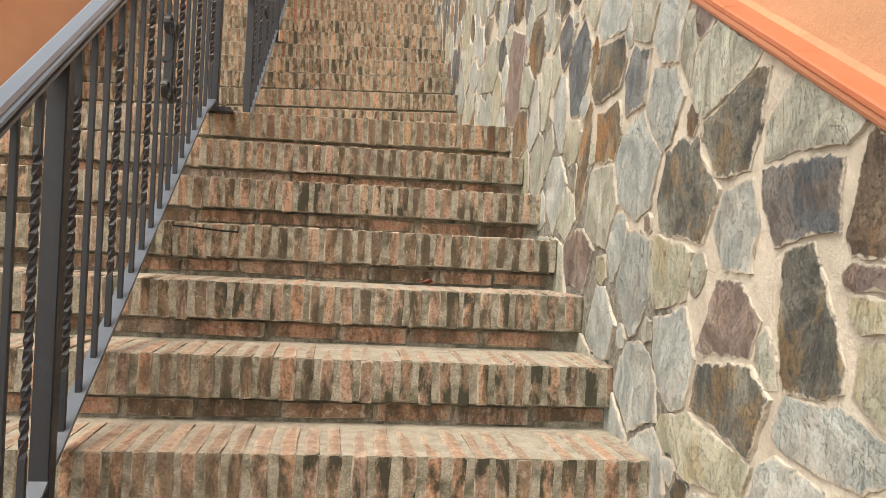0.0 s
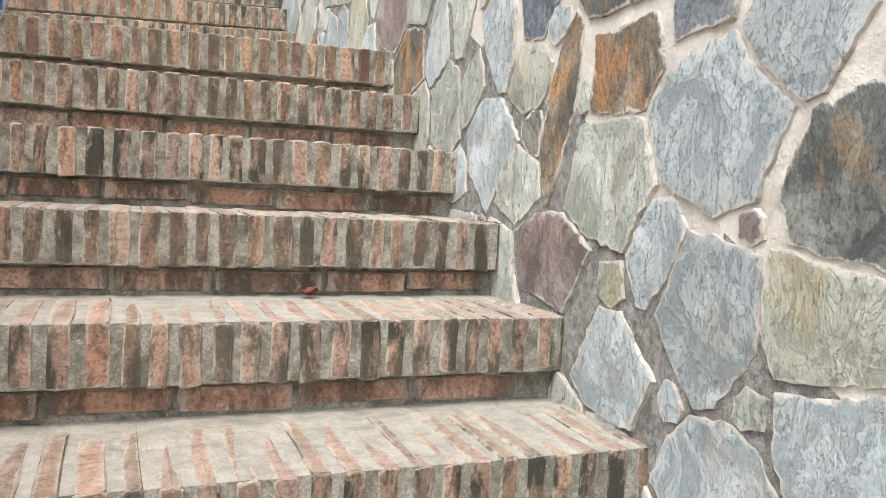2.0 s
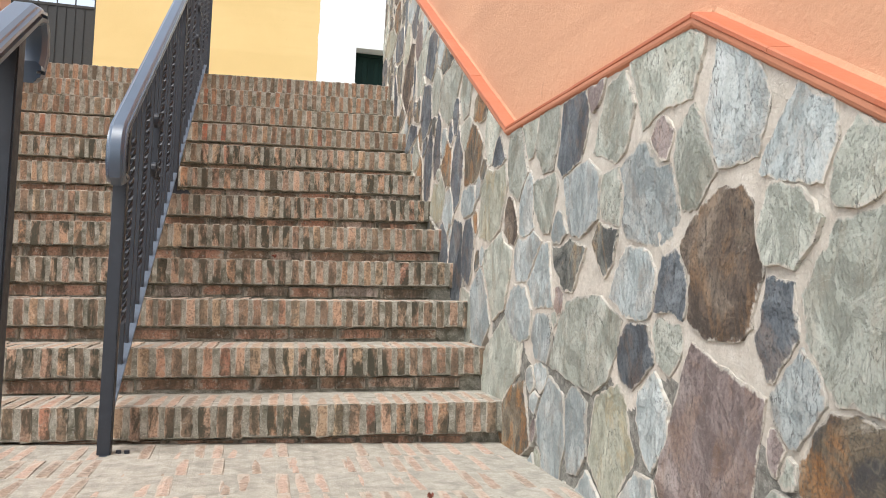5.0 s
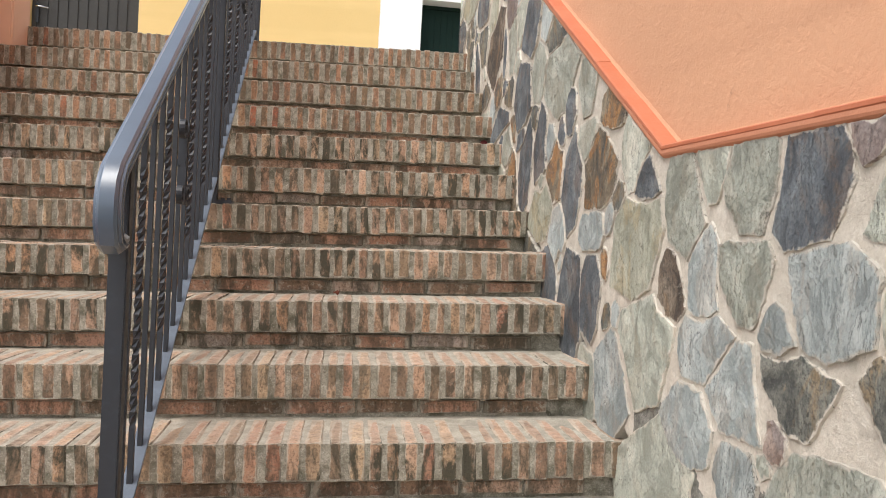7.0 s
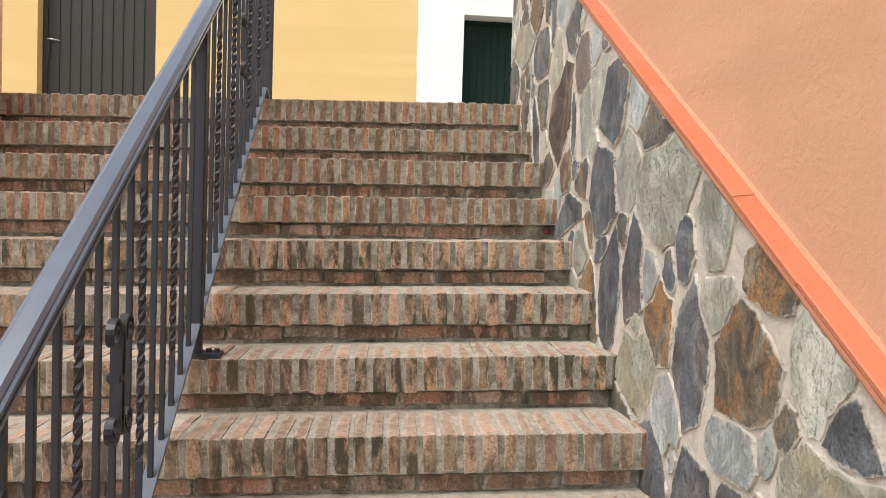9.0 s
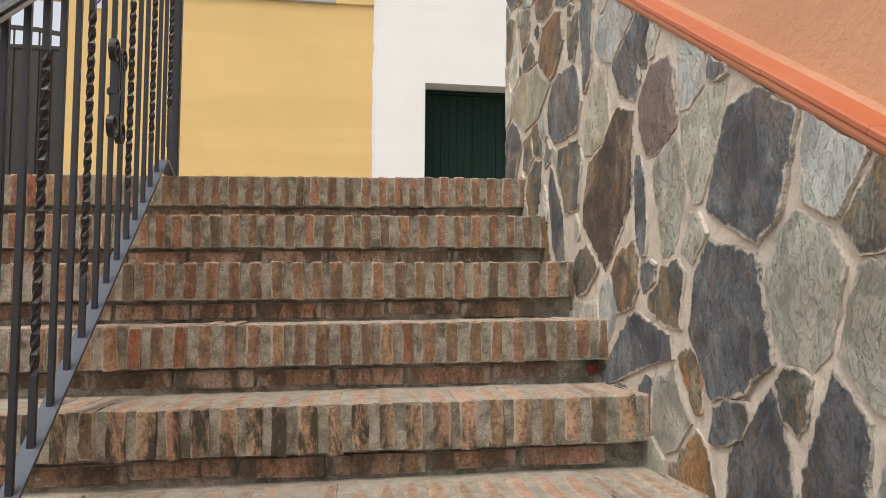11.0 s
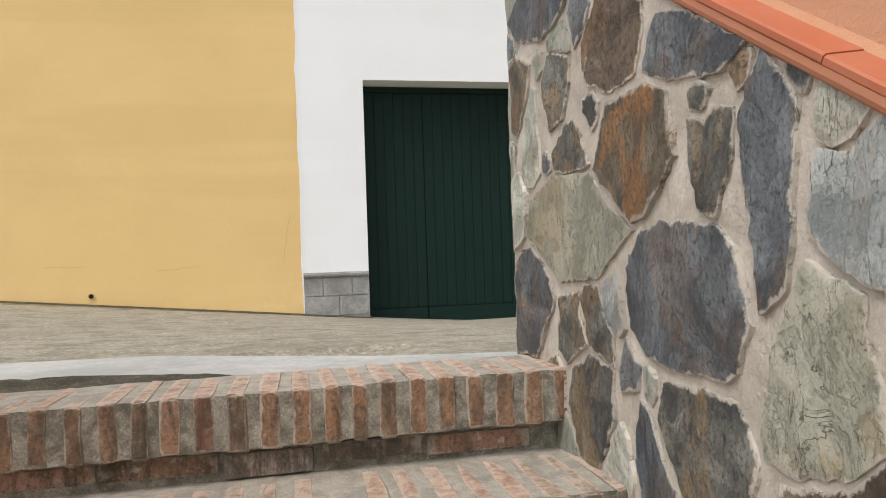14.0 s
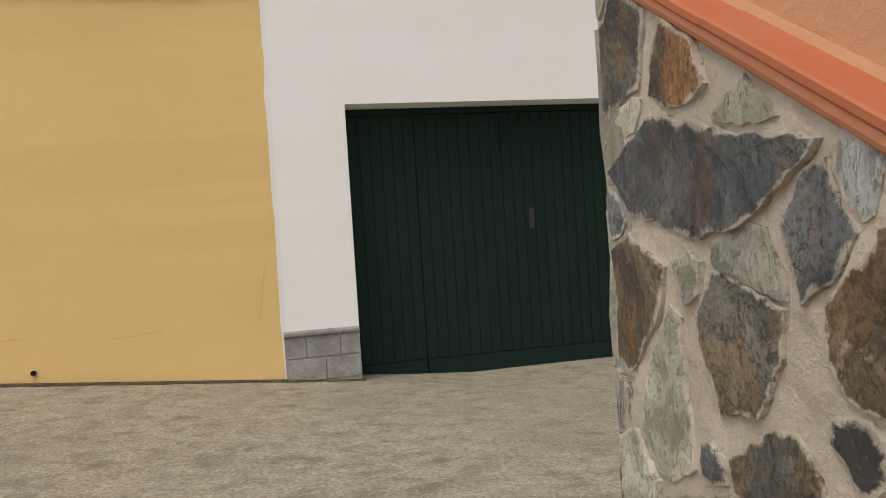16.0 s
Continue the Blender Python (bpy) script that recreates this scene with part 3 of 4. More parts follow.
STONES_G = [
    (7.23, 4.14, 0.10, 0.12, -7, 'g', 'wedge'),
    (7.27, 4.29, 0.075, 0.085, 5, 'b', 'block'),
    (7.02, 3.42, 0.132, 0.214, 7, 'd', 'shard'),
    (7.03, 4.04, 0.163, 0.138, 7, 'd', 'slab'),
    (7.09, 3.55, 0.105, 0.073, -4, 'd'),
    (7.27, 3.62, 0.063, 0.067, 12, 'o', 'wedge'),
    (7.39, 4.04, 0.094, 0.132, -7, 'g', 'wedge'),
    (7.4, 3.53, 0.086, 0.085, -4, 'g'),
    (7.41, 3.79, 0.115, 0.081, 20, 'k', 'slab'),
    (7.45, 4.26, 0.108, 0.109, -7, 'p', 'round'),
    (7.51, 3.85, 0.063, 0.043, -7, 'd'),
    (7.54, 3.51, 0.046, 0.097, -11, 'd'),
    (7.56, 4.03, 0.045, 0.134, 12, 'd', 'shard'),
    (7.62, 3.67, 0.256, 0.077, 17, 'd', 'tri'),
    (7.63, 4.43, 0.11, 0.088, -6, 'd'),
    (7.66, 3.86, 0.097, 0.087, -8, 'o'),
    (7.76, 4.56, 0.114, 0.081, -8, 'b'),
    (7.8, 4.11, 0.196, 0.205, -15, 'n', 'slab'),
]
STONES_H = [
    (7.88, 4.34, 0.128, 0.14, -8, 'c', 'cone'),
    (7.97, 4.59, 0.059, 0.169, -2, 'd', 'wedge'),
    (8.0, 3.89, 0.122, 0.079, -9, 'k', 'shard'),
    (8.11, 4.65, 0.068, 0.072, -6, 'k', 'wedge'),
    (8.15, 4.84, 0.142, 0.05, -6, 'd', 'block'),
    (8.16, 4.19, 0.138, 0.123, -10, 'k', 'block'),
    (8.21, 4.45, 0.182, 0.109, -6, 'd', 'round'),
    (8.28, 4.07, 0.081, 0.176, 28, 'd', 'shard'),
    (8.37, 4.69, 0.141, 0.11, -2, 'o', 'drop'),
    (8.43, 4.91, 0.112, 0.085, -7, 'n', 'round'),
    (8.46, 4.43, 0.059, 0.071, 1, 'b'),
    (8.51, 5.06, 0.031, 0.036, -4, 'b'),
    (8.54, 4.39, 0.105, 0.078, -12, 'k', 'cone'),
    (8.57, 4.23, 0.1, 0.119, -12, 'k', 'block'),
    (8.64, 4.37, 0.101, 0.083, -8, 'k', 'block'),
    (8.64, 4.74, 0.107, 0.055, -8, 'k', 'tri'),
]
STONES_I = [
    (8.65, 4.57, 0.254, 0.113, -2, 'c', 'drop'),
    (8.68, 4.99, 0.079, 0.043, -18, 'g', 'tri'),
    (8.68, 5.15, 0.061, 0.026, -4, 'g'),
    (8.71, 4.87, 0.09, 0.081, -5, 'k', 'wedge'),
    (8.8, 5.08, 0.201, 0.071, -6, 'd', 'slab'),
    (8.81, 5.22, 0.056, 0.049, -6, 'o'),
    (8.87, 4.79, 0.074, 0.105, -10, 'g', 'cone'),
    (8.91, 4.41, 0.141, 0.141, -9, 'd', 'shard'),
    (8.95, 4.91, 0.073, 0.083, -7, 'o'),
    (8.96, 5.27, 0.052, 0.071, -7, 'k'),
]


# outlines of split stones: corners to the right and up, for half sizes of one
SHAPES = {
    "house": ((-0.90, -0.75), (0.85, -0.85), (1.0, 0.35), (0.1, 1.08), (-1.0, 0.3)),
    "drop": ((-0.85, 0.85), (0.80, 0.95), (1.0, -0.1), (0.15, -1.08), (-0.95, -0.2)),
    "wedge": ((-0.95, 0.90), (0.95, 1.0), (0.78, 0.05), (0.25, -1.05), (-0.18, -1.0), (-0.72, 0.0)),
    "cone": ((-0.85, -0.95), (0.95, -0.85), (0.62, 0.2), (0.22, 1.05), (-0.3, 0.95), (-0.7, 0.1)),
    "block": ((-0.95, -0.92), (0.90, -0.98), (1.0, 0.85), (-0.85, 1.0)),
    "slab": ((-1.0, -0.45), (0.35, -1.0), (1.0, 0.5), (0.55, 0.95), (-0.6, 0.9)),
    "shard": ((-0.4, -1.08), (0.3, -0.75), (0.9, 0.15), (0.45, 1.1), (-0.45, 0.6), (-0.9, -0.3)),
    "round": ((-0.55, -0.9), (0.5, -0.95), (1.0, -0.4), (0.95, 0.45), (0.4, 0.98), (-0.5, 0.9), (-0.98, 0.3), (-0.9, -0.4)),
    "kite": ((-0.3, -1.05), (0.35, -0.8), (0.98, 0.3), (0.12, 1.08), (-0.95, 0.25), (-0.8, -0.3)),
    "tri": ((-1.0, -0.8), (0.95, -0.95), (0.75, -0.2), (0.1, 1.1), (-0.5, 0.2)),
}


def reach_of(shape, right, up):
    """How far the outline lies along a direction from its middle."""
    pts = SHAPES[shape]
    for (ax, ay), (bx, by) in zip(pts, pts[1:] + pts[:1]):
        ex, ey = bx - ax, by - ay
        det = right * ey - up * ex
        if abs(det) > 1e-9:
            k = (ax * ey - ay * ex) / det
            w = (ax * up - ay * right) / det
            if k > 0 and -1e-6 <= w <= 1 + 1e-6:
                return k
    return 1.0


def cells():
    sites = []
    for group in (STONES_A, STONES_B, STONES_C, STONES_D, STONES_E, STONES_F, STONES_G, STONES_H, STONES_I):
        for y, z, a, b, lean, kind, *shape in group:
            sites.append((y, z, a * 1.12, b * 1.12, radians(lean), kind, shape[0] if shape else ""))
    r = random.Random(11)
    for size, tries in ((0.15, 500), (0.12, 1400), (0.095, 2600), (0.07, 4200), (0.05, 3000), (0.035, 3000)):
        for _ in range(tries):
            y = r.uniform(-0.6, END_Y - 0.01)
            top = band_z(y)
            z = r.uniform(max(-0.3, top - 1.75), top - size * 0.4)
            free = 9
            for s in sites:
                dy, dz = y - s[0], z - s[1]
                if abs(dy) > 0.7 or abs(dz) > 0.7:
                    continue
                c, n = math.cos(s[4]), math.sin(s[4])
                d = math.hypot((dy * c - dz * n) / (s[2] + size * 0.52), (dy * n + dz * c) / (s[3] + size * 0.52))
                free = min(free, d)
                if free < 1:
                    break
            if free > 1:
                k = r.uniform(0.85, 1.5)
                kinds = "bbbgggbckgbp" if y < 5.8 else "bggckdobgdgk" if y < 7.2 else "kgdgobgdgkobg"
                sites.append((y, z, size * r.uniform(0.85, 1.15), size * k, radians(r.uniform(-25, 25)), r.choice(kinds), ""))
    return sites


def stone_mesh(i, sites, r):
    y0, z0, a, b, lean, kind, shape = sites[i]
    near = [s for j, s in enumerate(sites) if j != i and abs(s[0] - y0) < 0.9 and abs(s[1] - z0) < 0.9]
    S = np.array([s[:5] for s in near]) if near else np.zeros((0, 5))
    gap = r.uniform(0.001, 0.006)
    far = r.uniform(1.25, 1.6)
    c, n = math.cos(lean), math.sin(lean)
    pick = shape or r.choice(("house", "drop", "wedge", "cone", "block", "block", "slab", "slab", "round", "tri"))
    flip = 1 if shape or r.random() < 0.5 else -1
    outline = []
    for k in range(64):
        # a ray in the stone's own stretched frame; neighbours cut its outline
        t = k * 2 * math.pi / 64
        most = reach_of(pick, -flip * math.cos(t), math.sin(t)) * (1.12 if shape else far)
        ey, ez = a * math.cos(t), b * math.sin(t)
        wy, wz = ey * c + ez * n, -ey * n + ez * c
        length = math.hypot(wy, wz)
        ks = np.linspace(0.25, max(most, 0.3), 44)
        py, pz = y0 + ks * wy, z0 + ks * wz
        ok = np.ones(len(ks), bool)
        if len(S):
            dy, dz = py[:, None] - S[:, 0], pz[:, None] - S[:, 1]
            cs, sn = np.cos(S[:, 4]), np.sin(S[:, 4])
            d = np.hypot((dy * cs - dz * sn) / S[:, 2], (dy * sn + dz * cs) / S[:, 3]).min(1)
            ok &= d > ks
        ok &= (py < END_Y - 0.012) & (pz < np.array([band_z(q) for q in py]) - 0.010)
        bad = np.where(~ok)[0]
        k2 = ks[bad[0] - 1] if len(bad) and bad[0] > 0 else (ks[0] if len(bad) else ks[-1])
        k2 = max(k2 - gap / length, 0.2)
        outline.append(Vector((k2 * wy, k2 * wz)))
    # drop the flattest corners until a few straight sides are left
    keep = len(SHAPES[pick]) + r.randint(1, 3)
    while len(outline) > keep:
        m = len(outline)
        areas = []
        for q in range(m):
            u, v, w = outline[q - 1], outline[q], outline[(q + 1) % m]
            areas.append(abs((v.x - u.x) * (w.y - u.y) - (v.y - u.y) * (w.x - u.x)))
        outline.pop(areas.index(min(areas)))
    # break each straight side into uneven pieces
    pts = []
    m = len(outline)
    for k in range(m):
        p, q = outline[k], outline[(k + 1) % m]
        edge = q - p
        side = Vector((-edge.y, edge.x))
        nseg = max(2, min(12, int(edge.length / 0.016)))
        bow = r.uniform(-0.03, 0.02) * edge.length
        for e in range(nseg):
            f = e / nseg
            w = p + edge * f
            if e:
                w = w + side.normalized() * (r.uniform(-1, 1) * min(0.004, edge.length * 0.05) + bow * 4 * f * (1 - f))
            pts.append(w)
    n = len(pts)
    proud = r.uniform(0.0085, 0.0125)
    lim = 0.005 / max(a, b) * 0.5
    tilt_y, tilt_z = r.uniform(-lim, lim), r.uniform(-lim, lim)
    seed = r.uniform(0, 99)
    bm = bmesh.new()
    rim = bm.verts.layers.float.new("rim")
    rings = []
    # inset from the outline in metres, share of the outline, depth
    for inset, share, depth in ((-0.006, 1, 0.03), (0.0, 1, 0.001), (0.002, 1, -proud * 0.9), (0.011, 1, -proud), (0.022, 1, -proud), (0.03, 0.62, -proud), (0.03, 0.3, -proud)):
        ring = []
        for p in pts:
            q = p * min(max(1 - inset / max(p.length, 1e-4), 0.35), 1.2) * share
            x = depth
            if depth < 0:
                fade = 1 if share == 1 else share
                x += 0.0025 * noise.noise((q.x * 8 + seed, q.y * 8, seed)) + fade * 0.002 * noise.noise((q.x * 30 + seed, q.y * 30, seed)) + tilt_y * q.x + tilt_z * q.y
            v = bm.verts.new((x, q.x, q.y))
            v[rim] = 1.0 if share < 1 else min(max(inset, 0) / 0.03, 1.0)
            ring.append(v)
        rings.append(ring)
    for u, v in zip(rings, rings[1:]):
        for k in range(n):
            bm.faces.new((u[k], u[(k + 1) % n], v[(k + 1) % n], v[k]))
    tip = bm.verts.new((-proud + 0.0035 * noise.noise((seed, 0, seed)), 0, 0))
    tip[rim] = 1.0
    for k in range(n):
        bm.faces.new((rings[-1][k], rings[-1][(k + 1) % n], tip))
    bmesh.ops.recalc_face_normals(bm, faces=bm.faces)
    return bm


def whole(bm):
    """Marks every corner as far from the rim, so that no mortar laps over the piece."""
    rim = bm.verts.layers.float.new("rim")
    for v in bm.verts:
        v[rim] = 0.45
    return bm


def build_stones(wall):
    sites = cells()
    r = random.Random(23)
    for i, s in enumerate(sites):
        if min(s[2], s[3]) < 0.02:
            continue
        part("stone", stone_mesh(i, sites, r), STONE_MATS[s[5]], wall, smooth=True, m=Matrix.Translation((WALL_X + relief(s[0], s[1]), s[0], s[1]))).data.set_sharp_from_angle(angle=radians(35))
    # corner stones, a little proud and uneven
    z = 4.22
    while z < band_z(END_Y) - 0.16:
        h = r.uniform(0.14, 0.30)
        bm = box(-0.05, 0.05, -r.uniform(0.04, 0.075), 0.036, -h / 2 + 0.006, h / 2 - 0.006, 0.010)
        bmesh.ops.subdivide_edges(bm, edges=bm.edges, cuts=2, use_grid_fill=True)
        for v in bm.verts:
            v.co += Vector((0.010 * noise.noise(v.co * 17 + Vector((z, 1, 0))), 0.012 * noise.noise(v.co * 15 + Vector((3, z, 5))), 0.008 * noise.noise(v.co * 13 + Vector((7, z, 1)))))
        part("stone", whole(bm), STONE_MATS[r.choice("okdogdk")], wall, m=pose(WALL_X + 0.040, END_Y - 0.026, z + h / 2, r.uniform(-4, 4), 0, r.uniform(-5, 5)))
        z += h + r.uniform(0.0, 0.03)
    # quoins seen on the end of the wall
    z = 4.0
    while z < band_z(END_Y) - 0.12:
        h = r.uniform(0.13, 0.26)
        for u in (0.13, 0.38):
            bm = box(-0.11, 0.11, -0.03, 0.006 + r.uniform(0, 0.006), -h / 2 + 0.012, h / 2 - 0.012, 0.008)
            for v in bm.verts:
                v.co.x += 0.012 * noise.noise(v.co * 9 + Vector((z, u, 0)))
                v.co.z += 0.012 * noise.noise(v.co * 9 + Vector((u, z, 5)))
            part("stone", whole(bm), STONE_MATS[r.choice("ookdgb")], wall, m=Matrix.Translation((WALL_X + u, END_Y, min(z + h / 2, band_z(END_Y) - 0.1))))
        z += h


stone_wall = retaining_wall()


# plastered wall above, with its tiled coping
def plaster_wall():
    pts = [(-1.0, 9.0), (-1.0, band_z(-1.0) + 0.012), (4.087, 3.358), (5.50, 3.358), (END_Y - 0.01, band_z(END_Y) + 0.012), (END_Y - 0.01, 9.0)]
    ob = part("wall_plaster", prism(pts, "x", WALL_X + 0.034, WALL_X + 0.54), M_ORANGE)
    tagged(ob, "salmon orange rendered house wall above the stonework", "wall", kind="structure")
    # coping tiles: a narrow ledge that follows the stairs
    runs = [((-1.0, band_z(-1.0)), (4.087, 3.346)), ((4.087, 3.346), (5.50, 3.346)), ((5.50, 3.346), (END_Y, band_z(END_Y)))]
    for (ya, za), (yb, zb) in runs:
        d = Vector((0, yb - ya, zb - za))
        n = max(1, round(d.length / 0.33))
        lean = Matrix.Rotation(math.atan2(zb - za, yb - ya), 4, "X")
        L = d.length / n
        tile = prism([(-0.019, 0.005), (-0.0215, 0.008), (-0.0215, 0.016), (-0.018, 0.019), (0.04, 0.026), (0.04, 0.005)], "y", 0.0004, L - 0.0004)
        me = put_mesh("coping_tile", tile, M_TILE)
        for k in range(n):
            jig = pose(rng.uniform(-0.0015, 0.0015), 0, rng.uniform(-0.001, 0.001), 0, 0, rng.uniform(-0.2, 0.2))
            again("coping_tile", me, ob, Matrix.Translation((WALL_X, ya, za)) @ lean @ Matrix.Translation((0, k * L, 0)) @ jig)
        # washed lower lip of the bed under the tiles, and the render feathered down on them
        part("tile_bed", prism([(-0.017, -0.010), (-0.0195, -0.004), (-0.0195, 0.0055), (0.03, 0.0055), (0.03, -0.016), (-0.008, -0.016)], "y", 0.0, d.length), M_LIP, ob, m=Matrix.Translation((WALL_X, ya, za)) @ lean)
        part("render_fillet", prism([(0.030, 0.024), (0.0335, 0.036), (0.04, 0.036), (0.04, 0.02)], "y", 0.0, d.length), M_ORANGE, ob, m=Matrix.Translation((WALL_X, ya, za)) @ lean)
    return ob


plaster_wall()


# wall along the far side of the stairs
def left_wall():
    def top(y):
        return 2.97 + 0.594 * (min(max(y, -1), 3.5) - 4.75) if y < 3.5 else max(2.24, 2.95 + 0.594 * (y - 5.4))
    ys = [-1.0, 0.5, 2.0, 3.5, 4.7, 5.4, 7.0, 8.78]
    up = [(y, max(top(y), 0.6)) for y in ys]
    ob = part("wall_left", prism([(-1.0, -0.5)] + up + [(8.78, -0.5)], "x", LEFT_X - 0.35, LEFT_X), M_PINK)
    tagged(ob, "low terracotta plastered parapet along the stairs", "wall", kind="structure")
    part("pillar", box(LEFT_X - 0.30, LEFT_X + 0.12, 8.56, 8.86, 4.0, 6.1, 0.012), M_PINK, ob)
    for (ya, za), (yb, zb) in zip(up, up[1:]):
        lean = Matrix.Rotation(math.atan2(zb - za, yb - ya), 4, "X")
        part("coping_slab", box(-0.40, 0.05, 0.002, math.hypot(yb - ya, zb - za) - 0.002, 0.0, 0.05, 0.006), M_KERB, ob, m=Matrix.Translation((LEFT_X, ya, za)) @ lean)


left_wall()
# wall at the foot of the stairs, behind
tagged(part("wall_back", box(-3, 2.5, -6.4, -6.1, -0.5, 2.4), M_WHITE), "plain whitewashed wall closing the foot of the stairs", "wall", kind="structure")


# ---- railings ----


def railing(name, RAIL_X, y0, y1, bottom, slope, height, posts, first_end, last_end, label):
    """posts: list of (along, foot height). bottom: the height of the flat bar at y0."""
    base = new(name)
    base.matrix_basis = pose(RAIL_X, posts[0][0], posts[0][1])
    back = base.matrix_basis.inverted()

    def low(y):
        return bottom + slope * (y - y0)

    def add(nm, bm, material, smooth=False, parent=None, label=""):
        for v in bm.verts:
            v.co.x += RAIL_X
        ob = part(nm, bm, material, parent or base, label, smooth)
        if not parent:
            ob.matrix_parent_inverse = back
        return ob
    # posts and their feet
    for y, z in posts:
        add("post", box(-0.021, 0.021, y - 0.021, y + 0.021, z - 0.01, low(y) + height - 0.012, 0.003), M_IRON)
        plate = add("foot_plate", box(-0.028, 0.085, y - 0.045, y + 0.045, z - 0.01, z + 0.008, 0.002), M_IRON)
        for dx in (0.042, 0.068):
            bm = bmesh.new()
            bmesh.ops.create_cone(bm, cap_ends=True, segments=6, radius1=0.010, radius2=0.009, depth=0.012, matrix=Matrix.Translation((dx, y + 0.01, z + 0.013)))
            for v in bm.verts:
                v.co.x += RAIL_X
            b = part("bolt", bm, M_IRON, plate)
    # flat bar below, level at the top end
    bend = y1 - 0.22
    path = [(0, y0, low(y0)), (0, bend, low(bend)), (0, bend + 0.035, low(bend) + 0.004), (0, y1 - 0.02, posts[-1][1] + 0.035)]
    add("bottom_rail", sweep(path, square(0.019, 0.005)), M_GALV)
    # moulded handrail, its foot turned down
    prof = [(0.95 * u, 0.9 * v) for u, v in [(-0.022, -0.024), (0.022, -0.024), (0.031, -0.016), (0.032, -0.007), (0.023, -0.005), (0.023, -0.001), (0.031, 0.001), (0.030, 0.008), (0.024, 0.010), (0.023, 0.014), (0.016, 0.020), (-0.016, 0.020), (-0.023, 0.014), (-0.024, 0.010), (-0.030, 0.008), (-0.031, 0.001), (-0.023, -0.001), (-0.023, -0.005), (-0.032, -0.007), (-0.031, -0.016)]]
    top = []
    if first_end:
        ye = posts[0][0] - first_end
        ze = low(ye) + height
        top = [(0, ye + 0.055, ze - 0.155), (0, ye + 0.02, ze - 0.162), (0, ye - 0.012, ze - 0.148), (0, ye - 0.03, ze - 0.11), (0, ye - 0.03, ze - 0.06), (0, ye - 0.02, ze - 0.028), (0, ye + 0.01, ze + 0.006)]
    else:
        top = [(0, y0, low(y0) + height)]
    y_last = y1 + (last_end or 0)
    top.append((0, y_last, low(y_last) + height))
    if last_end:
        zl = low(y_last) + height
        top += [(0, y_last + 0.04, zl + 0.008), (0, y_last + 0.065, zl - 0.02), (0, y_last + 0.07, zl - 0.06), (0, y_last + 0.05, zl - 0.10), (0, y_last + 0.02, zl - 0.105)]
    add("handrail", sweep(top, prof), M_RAILTOP, True).data.set_sharp_from_angle(angle=radians(34))
    # bars between the posts, one in three twisted, a scroll in the middle of each bay
    for (ya, _), (yb, _) in zip(posts, posts[1:]):
        n = max(2, round((yb - ya) / 0.112))
        mid = n // 2
        for k in range(1, n):
            y = ya + (yb - ya) * k / n
            zb, zt = low(y), low(y) + height - 0.018
            if abs(k - mid) % 3 == 2:
                steps = 46
                length = zt - zb
                bm = bmesh.new()
                rings = []
                for i in range(steps + 1):
                    f = i / steps
                    a = min(max((f - 0.16) / 0.68, 0), 1) * math.pi * 9
                    c, s = math.cos(a) * 0.0072, math.sin(a) * 0.0072
                    rings.append([bm.verts.new((u * c - v * s, y + u * s + v * c, zb + f * length)) for u, v in ((-1, -1), (1, -1), (1, 1), (-1, 1))])
                for p, q in zip(rings, rings[1:]):
                    for j in range(4):
                        bm.faces.new((p[j], p[(j + 1) % 4], q[(j + 1) % 4], q[j]))
                add("twisted_baluster", bm, M_IRON)
            else:
                add("baluster", box(-0.0068, 0.0068, y - 0.0068, y + 0.0068, zb, zt, 0.001), M_IRON)
            if k == mid:
                zc = (zb + zt) / 2 + 0.05
                for sy in (-1, 1):
                    for sz in (-1, 1):
                        out = []
                        for i in range(26):
                            t = i / 25
                            a = t * 1.5 * 2 * math.pi
                            rad = 0.036 * (1 - 0.7 * t)
                            out.append((0.012, y + sy * (0.012 + 0.036 - rad * math.cos(a)), zc + sz * (0.10 + rad * math.sin(a))))
                        out = [(0.012, y + sy * 0.010, zc + sz * 0.006)] + out
                        add("scroll", sweep(out, square(0.009, 0.003)), M_IRON)
                add("collar", box(-0.013, 0.02, y - 0.014, y + 0.014, zc - 0.011, zc + 0.011, 0.004), M_IRON)
    return tagged(base, label, "railing", "stair railings")


LOWER_POSTS = [(0.05, -0.178), (1.99, 0.8985), (3.955, 2.135)]
railing("stair_railing", -0.618, 0.05, 3.93, -0.124, 0.607, 0.895, LOWER_POSTS, 0.0, 0.10, "blue-black wrought iron railing with twisted bars on the lower steps")
UPPER_POSTS = [(5.30, 2.13), (7.0, 3.17), (8.95, 4.225)]
railing("stair_railing", -0.632, 5.30, 8.93, 2.27, 0.594, 0.975, UPPER_POSTS, 0.10, 0.06, "blue-black wrought iron railing with scrolls on the upper steps")


